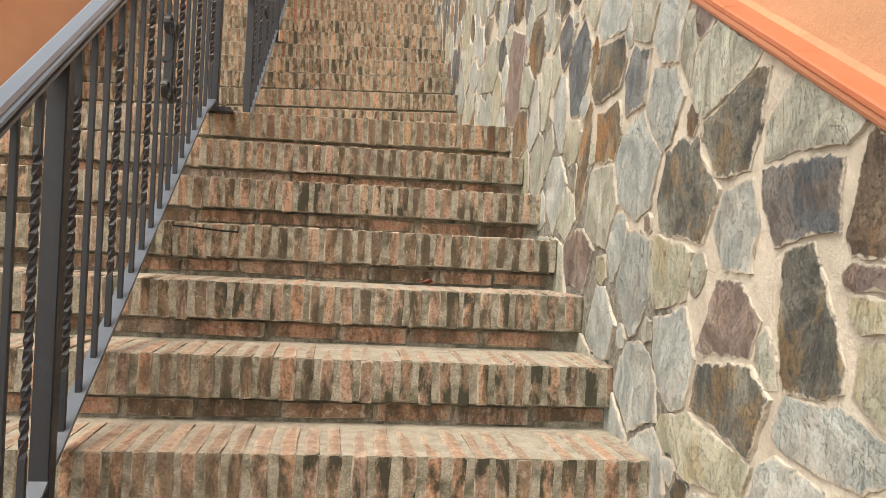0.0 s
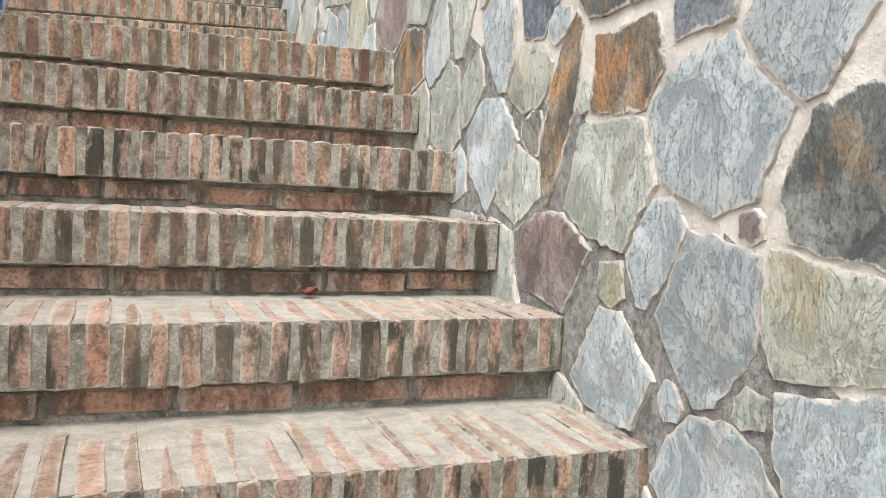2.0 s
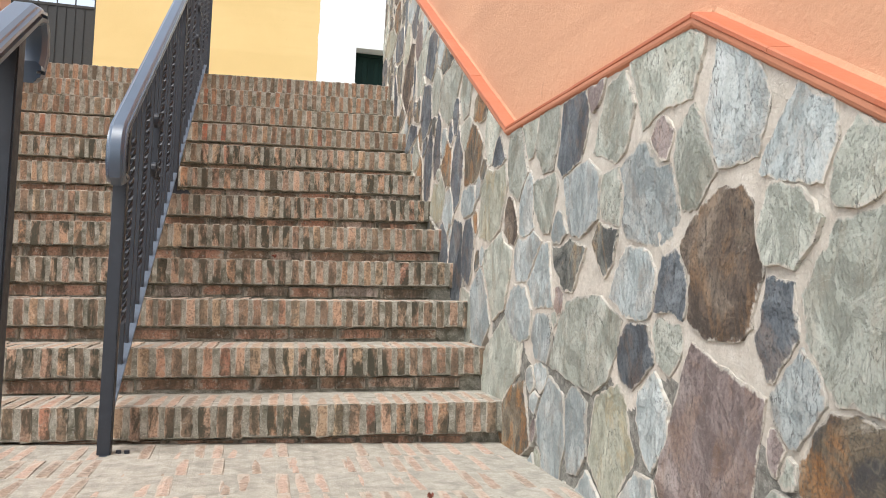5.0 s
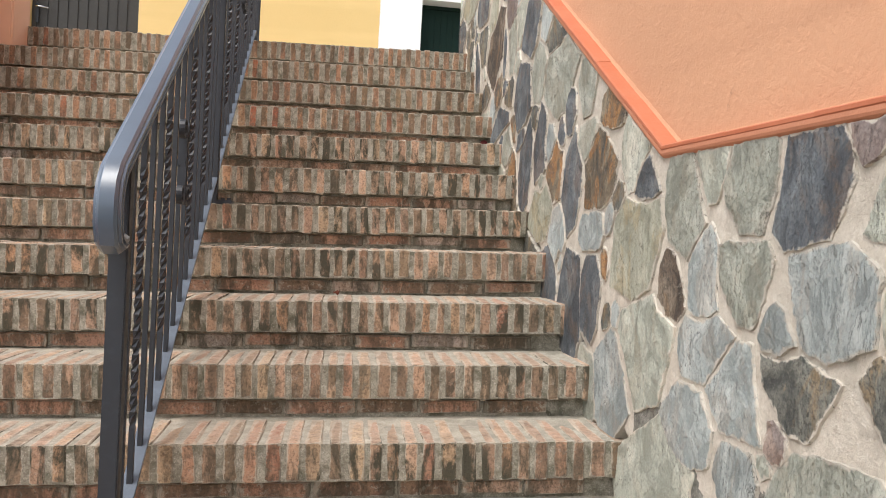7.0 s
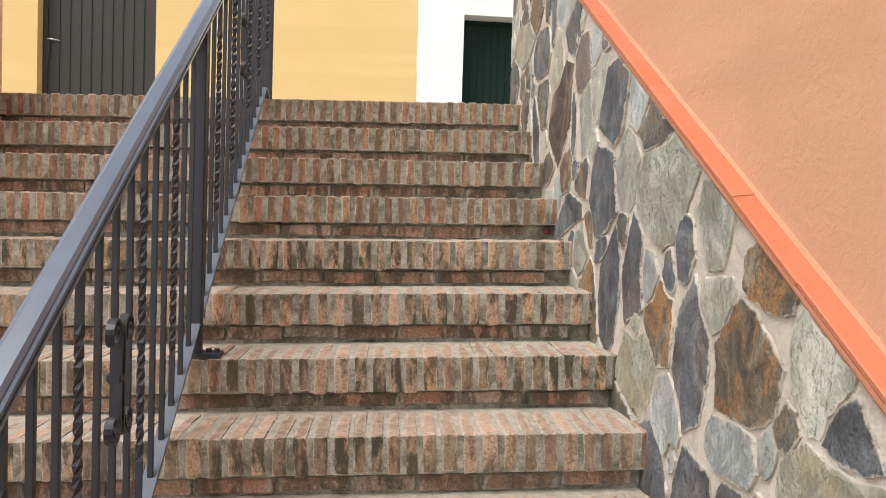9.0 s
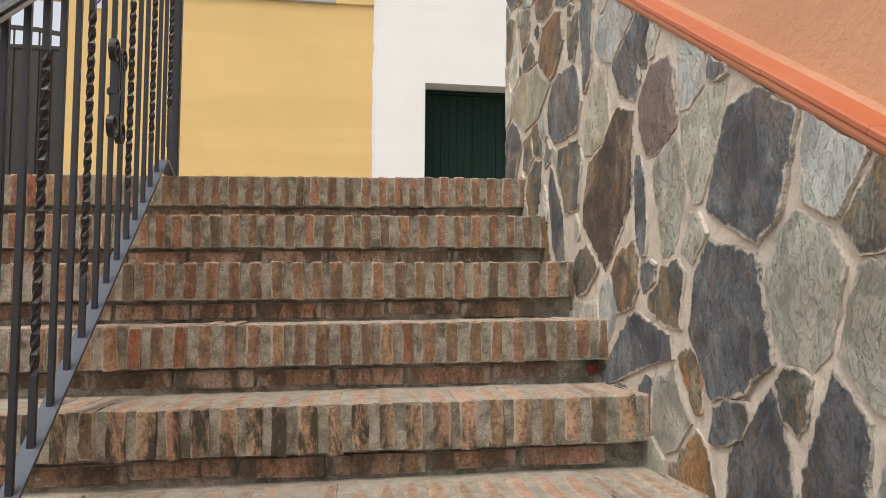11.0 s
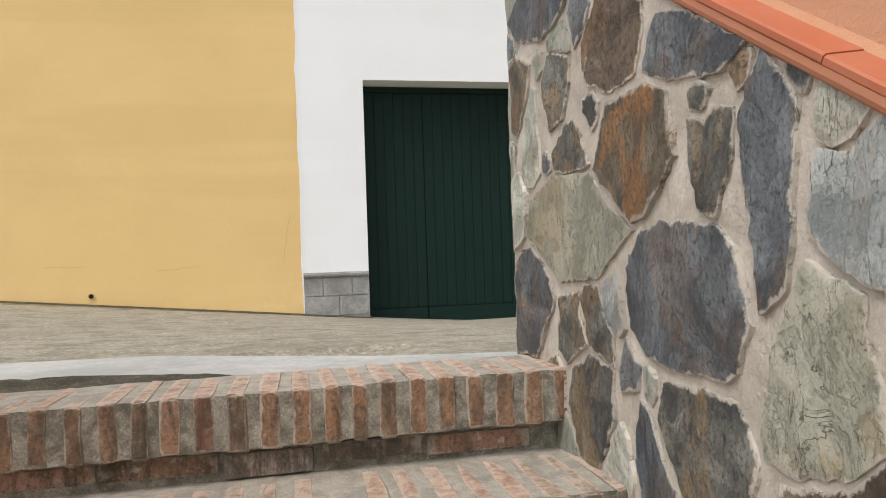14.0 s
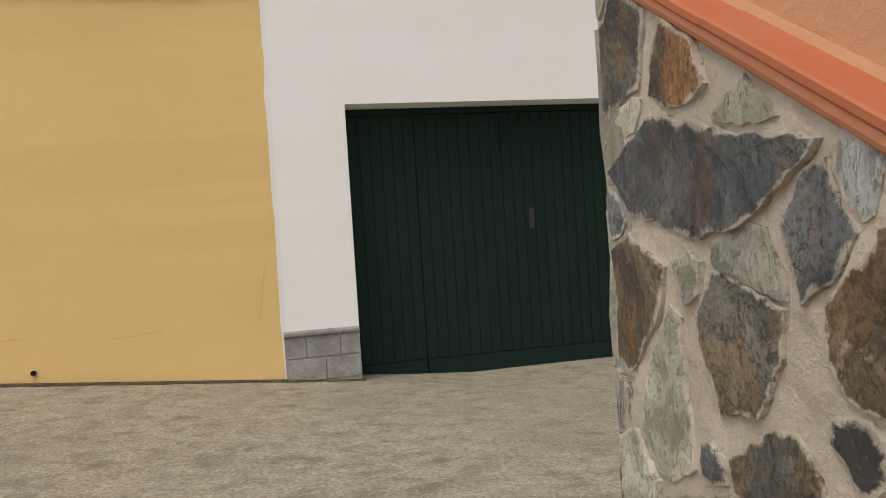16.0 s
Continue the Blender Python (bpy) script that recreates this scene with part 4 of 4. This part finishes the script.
# ---- street front ----
def yellow_wall():
    x0, x1 = -2.28, 0.487
    ob = part("wall_yellow", box(x0, x1, FRONT_Y, FRONT_Y + 0.3, 3.85, 6.58), M_YELLOW)
    tagged(ob, "ochre yellow rendered wall with hairline cracks", "wall", kind="structure")
    part("coping", box(x0 - 0.02, x1 - 0.37, FRONT_Y - 0.03, FRONT_Y + 0.33, 6.58, 6.62, 0.008), M_KERB, ob)
    part("coping", box(x1 - 0.365, x1, FRONT_Y - 0.02, FRONT_Y + 0.32, 6.58, 6.65, 0.01), M_YELLOW, ob)
    # swollen render along the foot
    def foot(u, v):
        x = x0 + u * (x1 - x0 - 0.004)
        z = 3.95 + v * (0.42 + 0.06 * noise.noise((x * 2.1, 0, 4)))
        lump = 0.012 * (1 - v) + 0.012 * noise.noise((x * 4, z * 7, 0)) * (1 - v) + 0.005 * noise.noise((x * 17, z * 19, 2)) * (1 - v)
        return (x, FRONT_Y - 0.002 - max(lump, 0) * (1 if v < 1 else 0), z)
    part("render_foot", sheet(220, 24, foot), M_YELLOW, ob, smooth=True)
    # hairline cracks in the render
    for sx, sz, dx, dz, seed in ((0.40, 4.86, -0.06, -0.36, 4), (-1.3, 4.52, 0.25, 0.0, 3), (-0.55, 4.47, 0.30, 0.02, 6)):
        path = []
        for i in range(27):
            f = i / 26
            stray = 0.022 * noise.noise((f * 4, seed * 7, 0)) + 0.012 * noise.noise((f * 13, seed * 7, 5))
            path.append((sx + dx * f + (stray if abs(dz) > abs(dx) else 0), FRONT_Y - 0.0005, sz + dz * f + (stray if abs(dz) <= abs(dx) else 0)))
        part("crack", sweep(path, square(0.0007, 0.0010), Vector((0, 1, 0))), M_CRACK, ob)
    bm = bmesh.new()
    bmesh.ops.create_cone(bm, cap_ends=True, segments=14, radius1=0.016, radius2=0.016, depth=0.02, matrix=pose(-0.997, FRONT_Y - 0.008, 4.31, 90))
    tagged(part("drain_hole", bm, M_DARK), "small dark weep hole in the yellow wall", "hole", kind="structure")
    # pier beyond the gate, and the beam over it
    pier = part("wall_yellow_pier", box(-6.5, -3.47, FRONT_Y, FRONT_Y + 0.3, 3.85, 6.58), M_YELLOW)
    tagged(pier, "ochre yellow rendered wall beside the gate", "wall", kind="structure")
    beam = part("gate_beam", box(-3.47, -2.28, FRONT_Y + 0.02, FRONT_Y + 0.28, 6.54, 6.72), M_YELLOW)
    tagged(beam, "ochre rendered beam over the gate", "beam", kind="structure")


yellow_wall()


def gate():
    base = new("metal_gate")
    base.matrix_basis = pose(-2.880, FRONT_Y + 0.16, 4.30)
    back = base.matrix_basis.inverted()

    def add(nm, bm, material, label="", parent=None):
        ob = part(nm, bm, material, parent or base, label)
        if not parent:
            ob.matrix_parent_inverse = back
        return ob
    y = FRONT_Y + 0.16
    for x in (-3.442, -2.301):
        add("stile", box(x - 0.025, x + 0.025, y - 0.02, y + 0.03, 4.36, 6.24, 0.004), M_GATE)
    add("bottom_rail", box(-3.417, -2.327, y - 0.018, y + 0.028, 4.40, 4.46, 0.004), M_GATE)
    add("top_rail", sweep([(-3.417, y, 6.19), (-3.162, y, 6.225), (-2.880, y, 6.24), (-2.562, y, 6.225), (-2.327, y, 6.19)], square(0.018, 0.018), Vector((0, 1, 0))), M_GATE)
    add("panel", box(-3.417, -2.327, y, y + 0.012, 4.46, 6.06), M_GATE)
    add("panel_rail", box(-3.417, -2.327, y - 0.012, y + 0.02, 6.045, 6.08, 0.003), M_GATE)
    for k in range(9):
        x = -3.305 + k * 0.108
        add("rib", box(x - 0.006, x + 0.006, y - 0.013, y + 0.002, 4.46, 6.05, 0.003), M_GATE)
        if k % 2:
            add("spindle", box(x - 0.007, x + 0.007, y - 0.004, y + 0.012, 6.08, 6.22), M_GATE)
    lock = add("lock_plate", box(-3.427, -3.392, y - 0.028, y - 0.018, 5.22, 5.44, 0.003), M_IRON)
    part("lever", sweep([(-3.412, y - 0.03, 5.40), (-3.412, y - 0.065, 5.40), (-3.376, y - 0.07, 5.40), (-3.274, y - 0.07, 5.385)], oval(0.009, 0.009, 8), Vector((0, 0, 1))), M_CHROME, lock, "chrome lever handle", True)
    tagged(base, "closed dark brown sheet metal gate with ribs", "gate")


gate()


def house_number():
    plate = part("house_number", box(-2.08, -1.945, FRONT_Y - 0.012, FRONT_Y, 6.40, 6.575, 0.004), M_SIGN)
    tagged(plate, "white enamel house number tile on the yellow wall", "house number")
    cu = bpy.data.curves.new("digit", "FONT")
    cu.body, cu.size, cu.align_x, cu.align_y, cu.extrude = "9", 0.16, "CENTER", "CENTER", 0.002
    tmp = bpy.data.objects.new("digit", cu)
    me = bpy.data.meshes.new_from_object(tmp)
    bpy.data.objects.remove(tmp)
    me.materials.append(M_BLUE)
    again("digit", me, plate, pose(-2.0125, FRONT_Y - 0.015, 6.487, 90))


house_number()


def white_house():
    base = new("white_house")
    base.matrix_basis = pose(3.2, FRONT_Y, 4.1)
    back = base.matrix_basis.inverted()

    def add(nm, bm, material, label="", smooth=False):
        ob = part(nm, bm, material, base, label, smooth)
        ob.matrix_parent_inverse = back
        return ob
    x0, x1, d0, d1, top = 0.487, 6.5, 0.978, 3.15, 5.872
    y = FRONT_Y - 0.012
    # ragged strip of limewash where it meets the yellow wall
    def edge(u, v):
        z = 3.9 + v * 4.8
        x = x0 - 0.012 - 0.014 * noise.noise((0, z * 2.3, 1)) - 0.008 * noise.noise((0, z * 9, 1))
        return (x + u * 0.05, y - 0.004 + 0.006 * u, z)
    add("wall_edge", sheet(1, 120, edge), M_WHITE)
    add("wall", box(x0, d0, y, FRONT_Y + 0.4, 3.85, 8.7), M_WHITE)
    add("wall", box(d0, d1, y, FRONT_Y + 0.4, top, 8.7), M_WHITE)
    add("wall", box(d1, x1, y, FRONT_Y + 0.4, 3.85, 8.7), M_WHITE)
    add("roof", prism([(FRONT_Y - 0.25, 8.7), (FRONT_Y + 3, 9.8), (FRONT_Y + 6, 8.7)], "x", x0, x1), M_PINK)
    # plinth of stone blocks with a moulded cap
    zz = 3.93
    for row, h in enumerate((0.16, 0.15, 0.14)):
        cuts = (0.0, 0.26, 0.489) if row % 2 else (0.0, 0.14, 0.36, 0.489)
        for a, b in zip(cuts, cuts[1:]):
            add("plinth_block", box(x0 + a + 0.002, x0 + b - 0.002, y - 0.016, y + 0.05, zz + 0.002, zz + h - 0.002, 0.003), M_PLINTH)
        zz += h
    add("plinth_cap", prism([(y + 0.02, zz), (y - 0.022, zz), (y - 0.034, zz + 0.012), (y - 0.034, zz + 0.026), (y - 0.018, zz + 0.038), (y + 0.02, zz + 0.038)], "x", x0, d0 - 0.003), M_PLINTH)
    tagged(base, "white limewashed house with a grey stone plinth", "house")
    # garage door, set back in its opening
    door = new("garage_door")
    door.matrix_basis = pose(2.0, FRONT_Y + 0.1, 4.05)
    dback = door.matrix_basis.inverted()

    def dadd(nm, bm, material, label=""):
        ob = part(nm, bm, material, door, label)
        ob.matrix_parent_inverse = dback
        return ob
    yd = FRONT_Y + 0.24
    dadd("frame", box(d0 + 0.002, d0 + 0.035, yd - 0.012, yd + 0.05, 3.95, top - 0.003, 0.003), M_GREEN)
    dadd("frame", box(d0 + 0.035, d1 - 0.01, yd - 0.012, yd + 0.05, top - 0.045, top - 0.003, 0.003), M_GREEN)
    for a, b in ((d0 + 0.037, 1.485), (1.49, d1 - 0.01)):
        leaf = dadd("leaf", box(a, b, yd + 0.008, yd + 0.04, 3.95, top - 0.047, 0.002), M_GREEN)
        n = round((b - a) / 0.078)
        for k in range(n):
            u = a + (b - a) * k / n
            part("plank", box(u + 0.0011, u + (b - a) / n - 0.0011, yd, yd + 0.012, 4.11, top - 0.05, 0.0025), M_GREEN, leaf)
        part("kick_rail", box(a + 0.002, b - 0.002, yd - 0.008, yd + 0.012, 3.955, 4.105, 0.004), M_GREEN, leaf)
    vent = dadd("vent", box(2.12, 2.56, yd - 0.010, yd + 0.004, 5.60, 5.75, 0.003), M_GREEN)
    for k in range(5):
        part("vent_slat", box(2.14, 2.54, yd - 0.016, yd - 0.008, 5.617 + k * 0.026, 5.628 + k * 0.026), M_GREEN, vent)
    pull = dadd("lock_plate", box(2.30, 2.345, yd - 0.012, yd, 4.98, 5.13, 0.003), M_IRON)
    tagged(door, "closed dark green plank garage door", "garage door")


white_house()


# dirt line along the foot of the street front
_dirt = part("dirt_line", sheet(90, 2, lambda u, v: (-3.0 + u * 4.0, FRONT_Y - 0.02 - 0.035 * (1 - v) * (1 + noise.noise((u * 30, 0, 2))), street_z(-3.0 + u * 4.0, FRONT_Y) + 0.006 + 0.012 * v)), M_SOIL)
tagged(_dirt, "dark dirt gathered along the foot of the wall", "dirt", kind="stuff")


# kerb along the head of the stairs
def kerb():
    # wider away from the wall
    pts = [(-2.5, 9.36), (-0.35, 9.20), (-0.02, 9.085), (0.70, 9.025), (0.80, 9.03), (0.80, 9.20), (0.45, 9.29), (-0.2, 9.63), (-2.5, 9.80)]
    bm = prism(pts, "z", 4.05, 4.253)
    tagged(part("kerb", bm, M_KERB), "pale worn concrete kerb above the top step", "kerb", kind="structure")
    soil = part("soil_strip", sheet(70, 3, lambda u, v: (-2.12 + u * 2.45, 9.0 + v * (min(9.33 - 0.0744 * u * 2.45, 9.20 - 0.33 * (u * 2.45 - 1.77)) + 0.012 - 9.0), 4.242 + 0.018 * v * min(1, (1 - u) * 6) + 0.006 * noise.noise((u * 40, v * 6, 0)))), M_SOIL)
    tagged(soil, "mossy soil in the gap along the kerb", "soil", kind="stuff")


kerb()


# ---- stairs ----
def brick_mesh(w, h, length, r):
    """A worn brick on edge: front at y = 0, top at z = 0, centred on x."""
    bm = bmesh.new()
    rim = bm.verts.layers.float.new("rim")
    rings = []
    c = 0.004
    for y, shrink in ((0.0, 0.003), (0.0045, 0.0), (length * 0.5, 0.0), (length, 0.001)):
        hw = w / 2 - shrink
        z1, z0 = -shrink, -h + shrink
        ring = [(-hw + c, z1), (0, z1 + 0.0008), (hw - c, z1), (hw, z1 - c), (hw, (z0 + z1) / 2), (hw, z0 + c), (hw - c, z0), (-hw + c, z0), (-hw, z0 + c), (-hw, (z0 + z1) / 2), (-hw, z1 - c)]
        made = []
        for i, (u, z) in enumerate(ring):
            v = bm.verts.new((u + r.uniform(-0.003, 0.003), y + (r.uniform(-0.001, 0.001) if y < 0.01 else 0), z + (r.uniform(-0.002, 0.003) if 4 < i < 9 else r.uniform(-0.002, 0.001))))
            v[rim] = 1.0 if i == 1 and 0 < y < length else 0.0
            made.append(v)
        rings.append(made)
    n = len(rings[0])
    for p, q in zip(rings, rings[1:]):
        for i in range(n):
            bm.faces.new((p[i], p[(i + 1) % n], q[(i + 1) % n], q[i]))
    # front face: a worn inner outline and its middle
    inner = []
    for v in rings[0]:
        q = bm.verts.new((v.co.x * 0.55, -r.uniform(0.0002, 0.0016), -h / 2 + (v.co.z + h / 2) * 0.86))
        q[rim] = 0.75
        inner.append(q)
    mid = bm.verts.new((r.uniform(-0.004, 0.004), -r.uniform(0.0004, 0.0016), -h / 2))
    mid[rim] = 1.0
    for i in range(n):
        j = (i + 1) % n
        bm.faces.new((inner[i], inner[j], rings[0][j], rings[0][i]))
        bm.faces.new((mid, inner[j], inner[i]))
    bmesh.ops.recalc_face_normals(bm, faces=bm.faces)
    return bm


_br = random.Random(5)
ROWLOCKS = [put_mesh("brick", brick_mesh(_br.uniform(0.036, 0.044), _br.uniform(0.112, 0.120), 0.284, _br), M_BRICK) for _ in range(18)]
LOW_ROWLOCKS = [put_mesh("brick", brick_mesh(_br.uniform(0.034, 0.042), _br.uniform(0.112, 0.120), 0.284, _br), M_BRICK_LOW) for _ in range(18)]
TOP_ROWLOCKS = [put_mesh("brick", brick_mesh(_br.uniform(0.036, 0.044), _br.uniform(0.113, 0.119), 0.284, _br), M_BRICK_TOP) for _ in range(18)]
RISERS = [put_mesh("riser_brick", brick_mesh(0.23, 0.047, 0.05, _br), M_RISER) for _ in range(8)]
PAVERS = [put_mesh("paving_brick", brick_mesh(0.040, 0.05, 0.228, _br), M_PAVER) for _ in range(10)]
STEP_W = 2.90


def step(m, depth, label, pitch, bricks=ROWLOCKS):
    """One step: local x runs from the stone wall (0) towards -x, y into the stairs, z = 0 on the tread."""
    prof = [(0.0018, -0.0030), (0.0018, -0.1135), (0.044, -0.117), (0.044, -0.21), (depth, -0.21), (depth, -0.0030)]
    bm = bmesh.new()
    nx = 120
    rings = []
    for i in range(nx + 1):
        x = 0.04 - (STEP_W + 0.04) * i / nx
        rings.append([bm.verts.new((x, y + 0.0018 * noise.noise((x * 22, y * 9, z * 15 + m[2][3])), z + 0.003 * noise.noise((x * 30, y * 20, m[2][3])))) for y, z in prof])
    for p, q in zip(rings, rings[1:]):
        for i in range(len(prof)):
            bm.faces.new((p[i], p[(i + 1) % len(prof)], q[(i + 1) % len(prof)], q[i]))
    bm.faces.new(rings[0])
    bm.faces.new(rings[-1][::-1])
    bmesh.ops.recalc_face_normals(bm, faces=bm.faces)
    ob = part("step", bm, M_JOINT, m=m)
    tagged(ob, label, "step", "brick stairs", "structure")
    r = random.Random(int(m[1][3] * 1000))
    x = 0.02
    while x > -STEP_W:
        w = pitch * r.uniform(0.86, 1.16)
        sag = 0.004 * noise.noise((x * 1.5, m[1][3], 2))
        again("brick", r.choice(bricks), ob, pose(x - w / 2, r.uniform(-0.0012, 0.0012), r.uniform(-0.0015, 0.0015) + sag, r.uniform(-0.6, 0.6), r.uniform(-1.5, 1.5), r.uniform(-0.6, 0.6))
              @ Matrix.Diagonal((min(w / pitch, 1.12), 1, r.uniform(0.975, 1.02), 1)))
        x -= w
    x = -r.uniform(0, 0.15)
    while x > -STEP_W + 0.12:
        w = r.uniform(0.19, 0.25)
        again("riser_brick", r.choice(RISERS), ob, pose(x - w / 2, 0.034 + r.uniform(-0.006, 0.006), -0.124 + r.uniform(-0.004, 0.003), 0, r.uniform(-0.8, 0.8), r.uniform(-1, 1)) @ Matrix.Diagonal((w / 0.24, 1, r.uniform(0.9, 1.1), 1)))
        x -= w
    return ob


# the upper flight falls and turns away a little from the wall, less so towards its head
for k in range(-6, 7):
    m = Matrix.Translation((WALL_X, LAND_Y - TREAD * (7 - k), LAND_Z - RISE * (7 - k)))
    step(m, 0.40, "worn brick step on edge with mossy mortar joints", 0.0535, LOW_ROWLOCKS)
landing = step(pose(WALL_X, LAND_Y, LAND_Z, 0, -0.6, 0), 1.62, "brick landing between the two flights", 0.055)
for row in range(5):
    r = random.Random(40 + row)
    x = 0.02 - 0.026 * (row % 2)
    while x > -STEP_W:
        w = 0.055 * r.uniform(0.9, 1.1)
        again("paving_brick", r.choice(PAVERS), landing, pose(x - w / 2, 0.278 + row * 0.237 + r.uniform(-0.004, 0.004), r.uniform(-0.006, 0.001), r.uniform(-0.5, 0.5), 0, r.uniform(-1, 1)))
        x -= w
for k in range(12):
    m = Matrix.Translation((WALL_X, UP_Y + UP_TREAD * k, UP_Z + UP_RISE * k)) @ pose(0, 0, 0, 0, -1.75 if k < 6 else -1.75 + 0.2 * (k - 5) if k < 9 else -1.0, -2.3)
    step(m, 0.40 if k < 11 else 0.288, "worn brick step on edge with lichen stains", 0.057 if k < 6 else 0.061, ROWLOCKS if k < 8 else TOP_ROWLOCKS)

build_stones(stone_wall)


# ---- small things ----
def leaf(x, y, z, turn, size=0.06):
    bm = bmesh.new()
    n = 8
    mid = [bm.verts.new((size * (i / n - 0.5), 0, 0.006 * math.sin(i * 0.9) + 0.004)) for i in range(n + 1)]
    for s in (-1, 1):
        rim = [bm.verts.new((size * (i / n - 0.5), s * size * 0.28 * math.sin(math.pi * i / n) * (0.9 + 0.2 * (i % 2)), 0.012 + 0.005 * math.cos(i))) for i in range(1, n)]
        for i in range(n):
            if i == 0:
                bm.faces.new((mid[0], mid[1], rim[0]))
            elif i == n - 1:
                bm.faces.new((mid[i], mid[i + 1], rim[i - 1]))
            else:
                bm.faces.new((mid[i], mid[i + 1], rim[i], rim[i - 1]))
    part_ob = part("dry_leaf", bm, M_LEAF, m=pose(x, y, z, 0, 0, turn))
    mod = part_ob.modifiers.new("thick", "SOLIDIFY")
    mod.thickness = 0.0012
    tagged(part_ob, "curled dry brown leaf lying on a brick step", "leaf", "fallen leaves")


leaf(0.27, 3.04, 1.442, 10)
leaf(0.30, 4.6, 2.158, 70, 0.03)
leaf(-0.1, 6.45, 2.835, 40, 0.03)
twig = part("twig", sweep([(-0.57, 2.965, 1.60), (-0.50, 2.95, 1.597), (-0.42, 2.96, 1.590), (-0.36, 2.955, 1.588)], oval(0.003, 0.003, 6), Vector((0, 0, 1))), M_DARK)
tagged(twig, "thin black twig caught against a brick riser", "twig")


def stain():
    bm = bmesh.new()
    n = 14
    rim = [bm.verts.new((0.02 * math.cos(6.283 * i / n) * (1 + 0.35 * noise.noise((i * 1.7, 0, 0))), 0.001, 0.015 * math.sin(6.283 * i / n) * (1 + 0.35 * noise.noise((0, i * 1.7, 0))))) for i in range(n)]
    mid = bm.verts.new((0, -0.003, 0))
    for i in range(n):
        bm.faces.new((mid, rim[(i + 1) % n], rim[i]))
    tagged(part("paint_stain", bm, M_RED, m=pose(0.715, UP_Y + UP_TREAD * 8 + 0.027, UP_Z + UP_RISE * 8 - 0.143)), "dark red paint blotch on a brick riser", "stain")


stain()
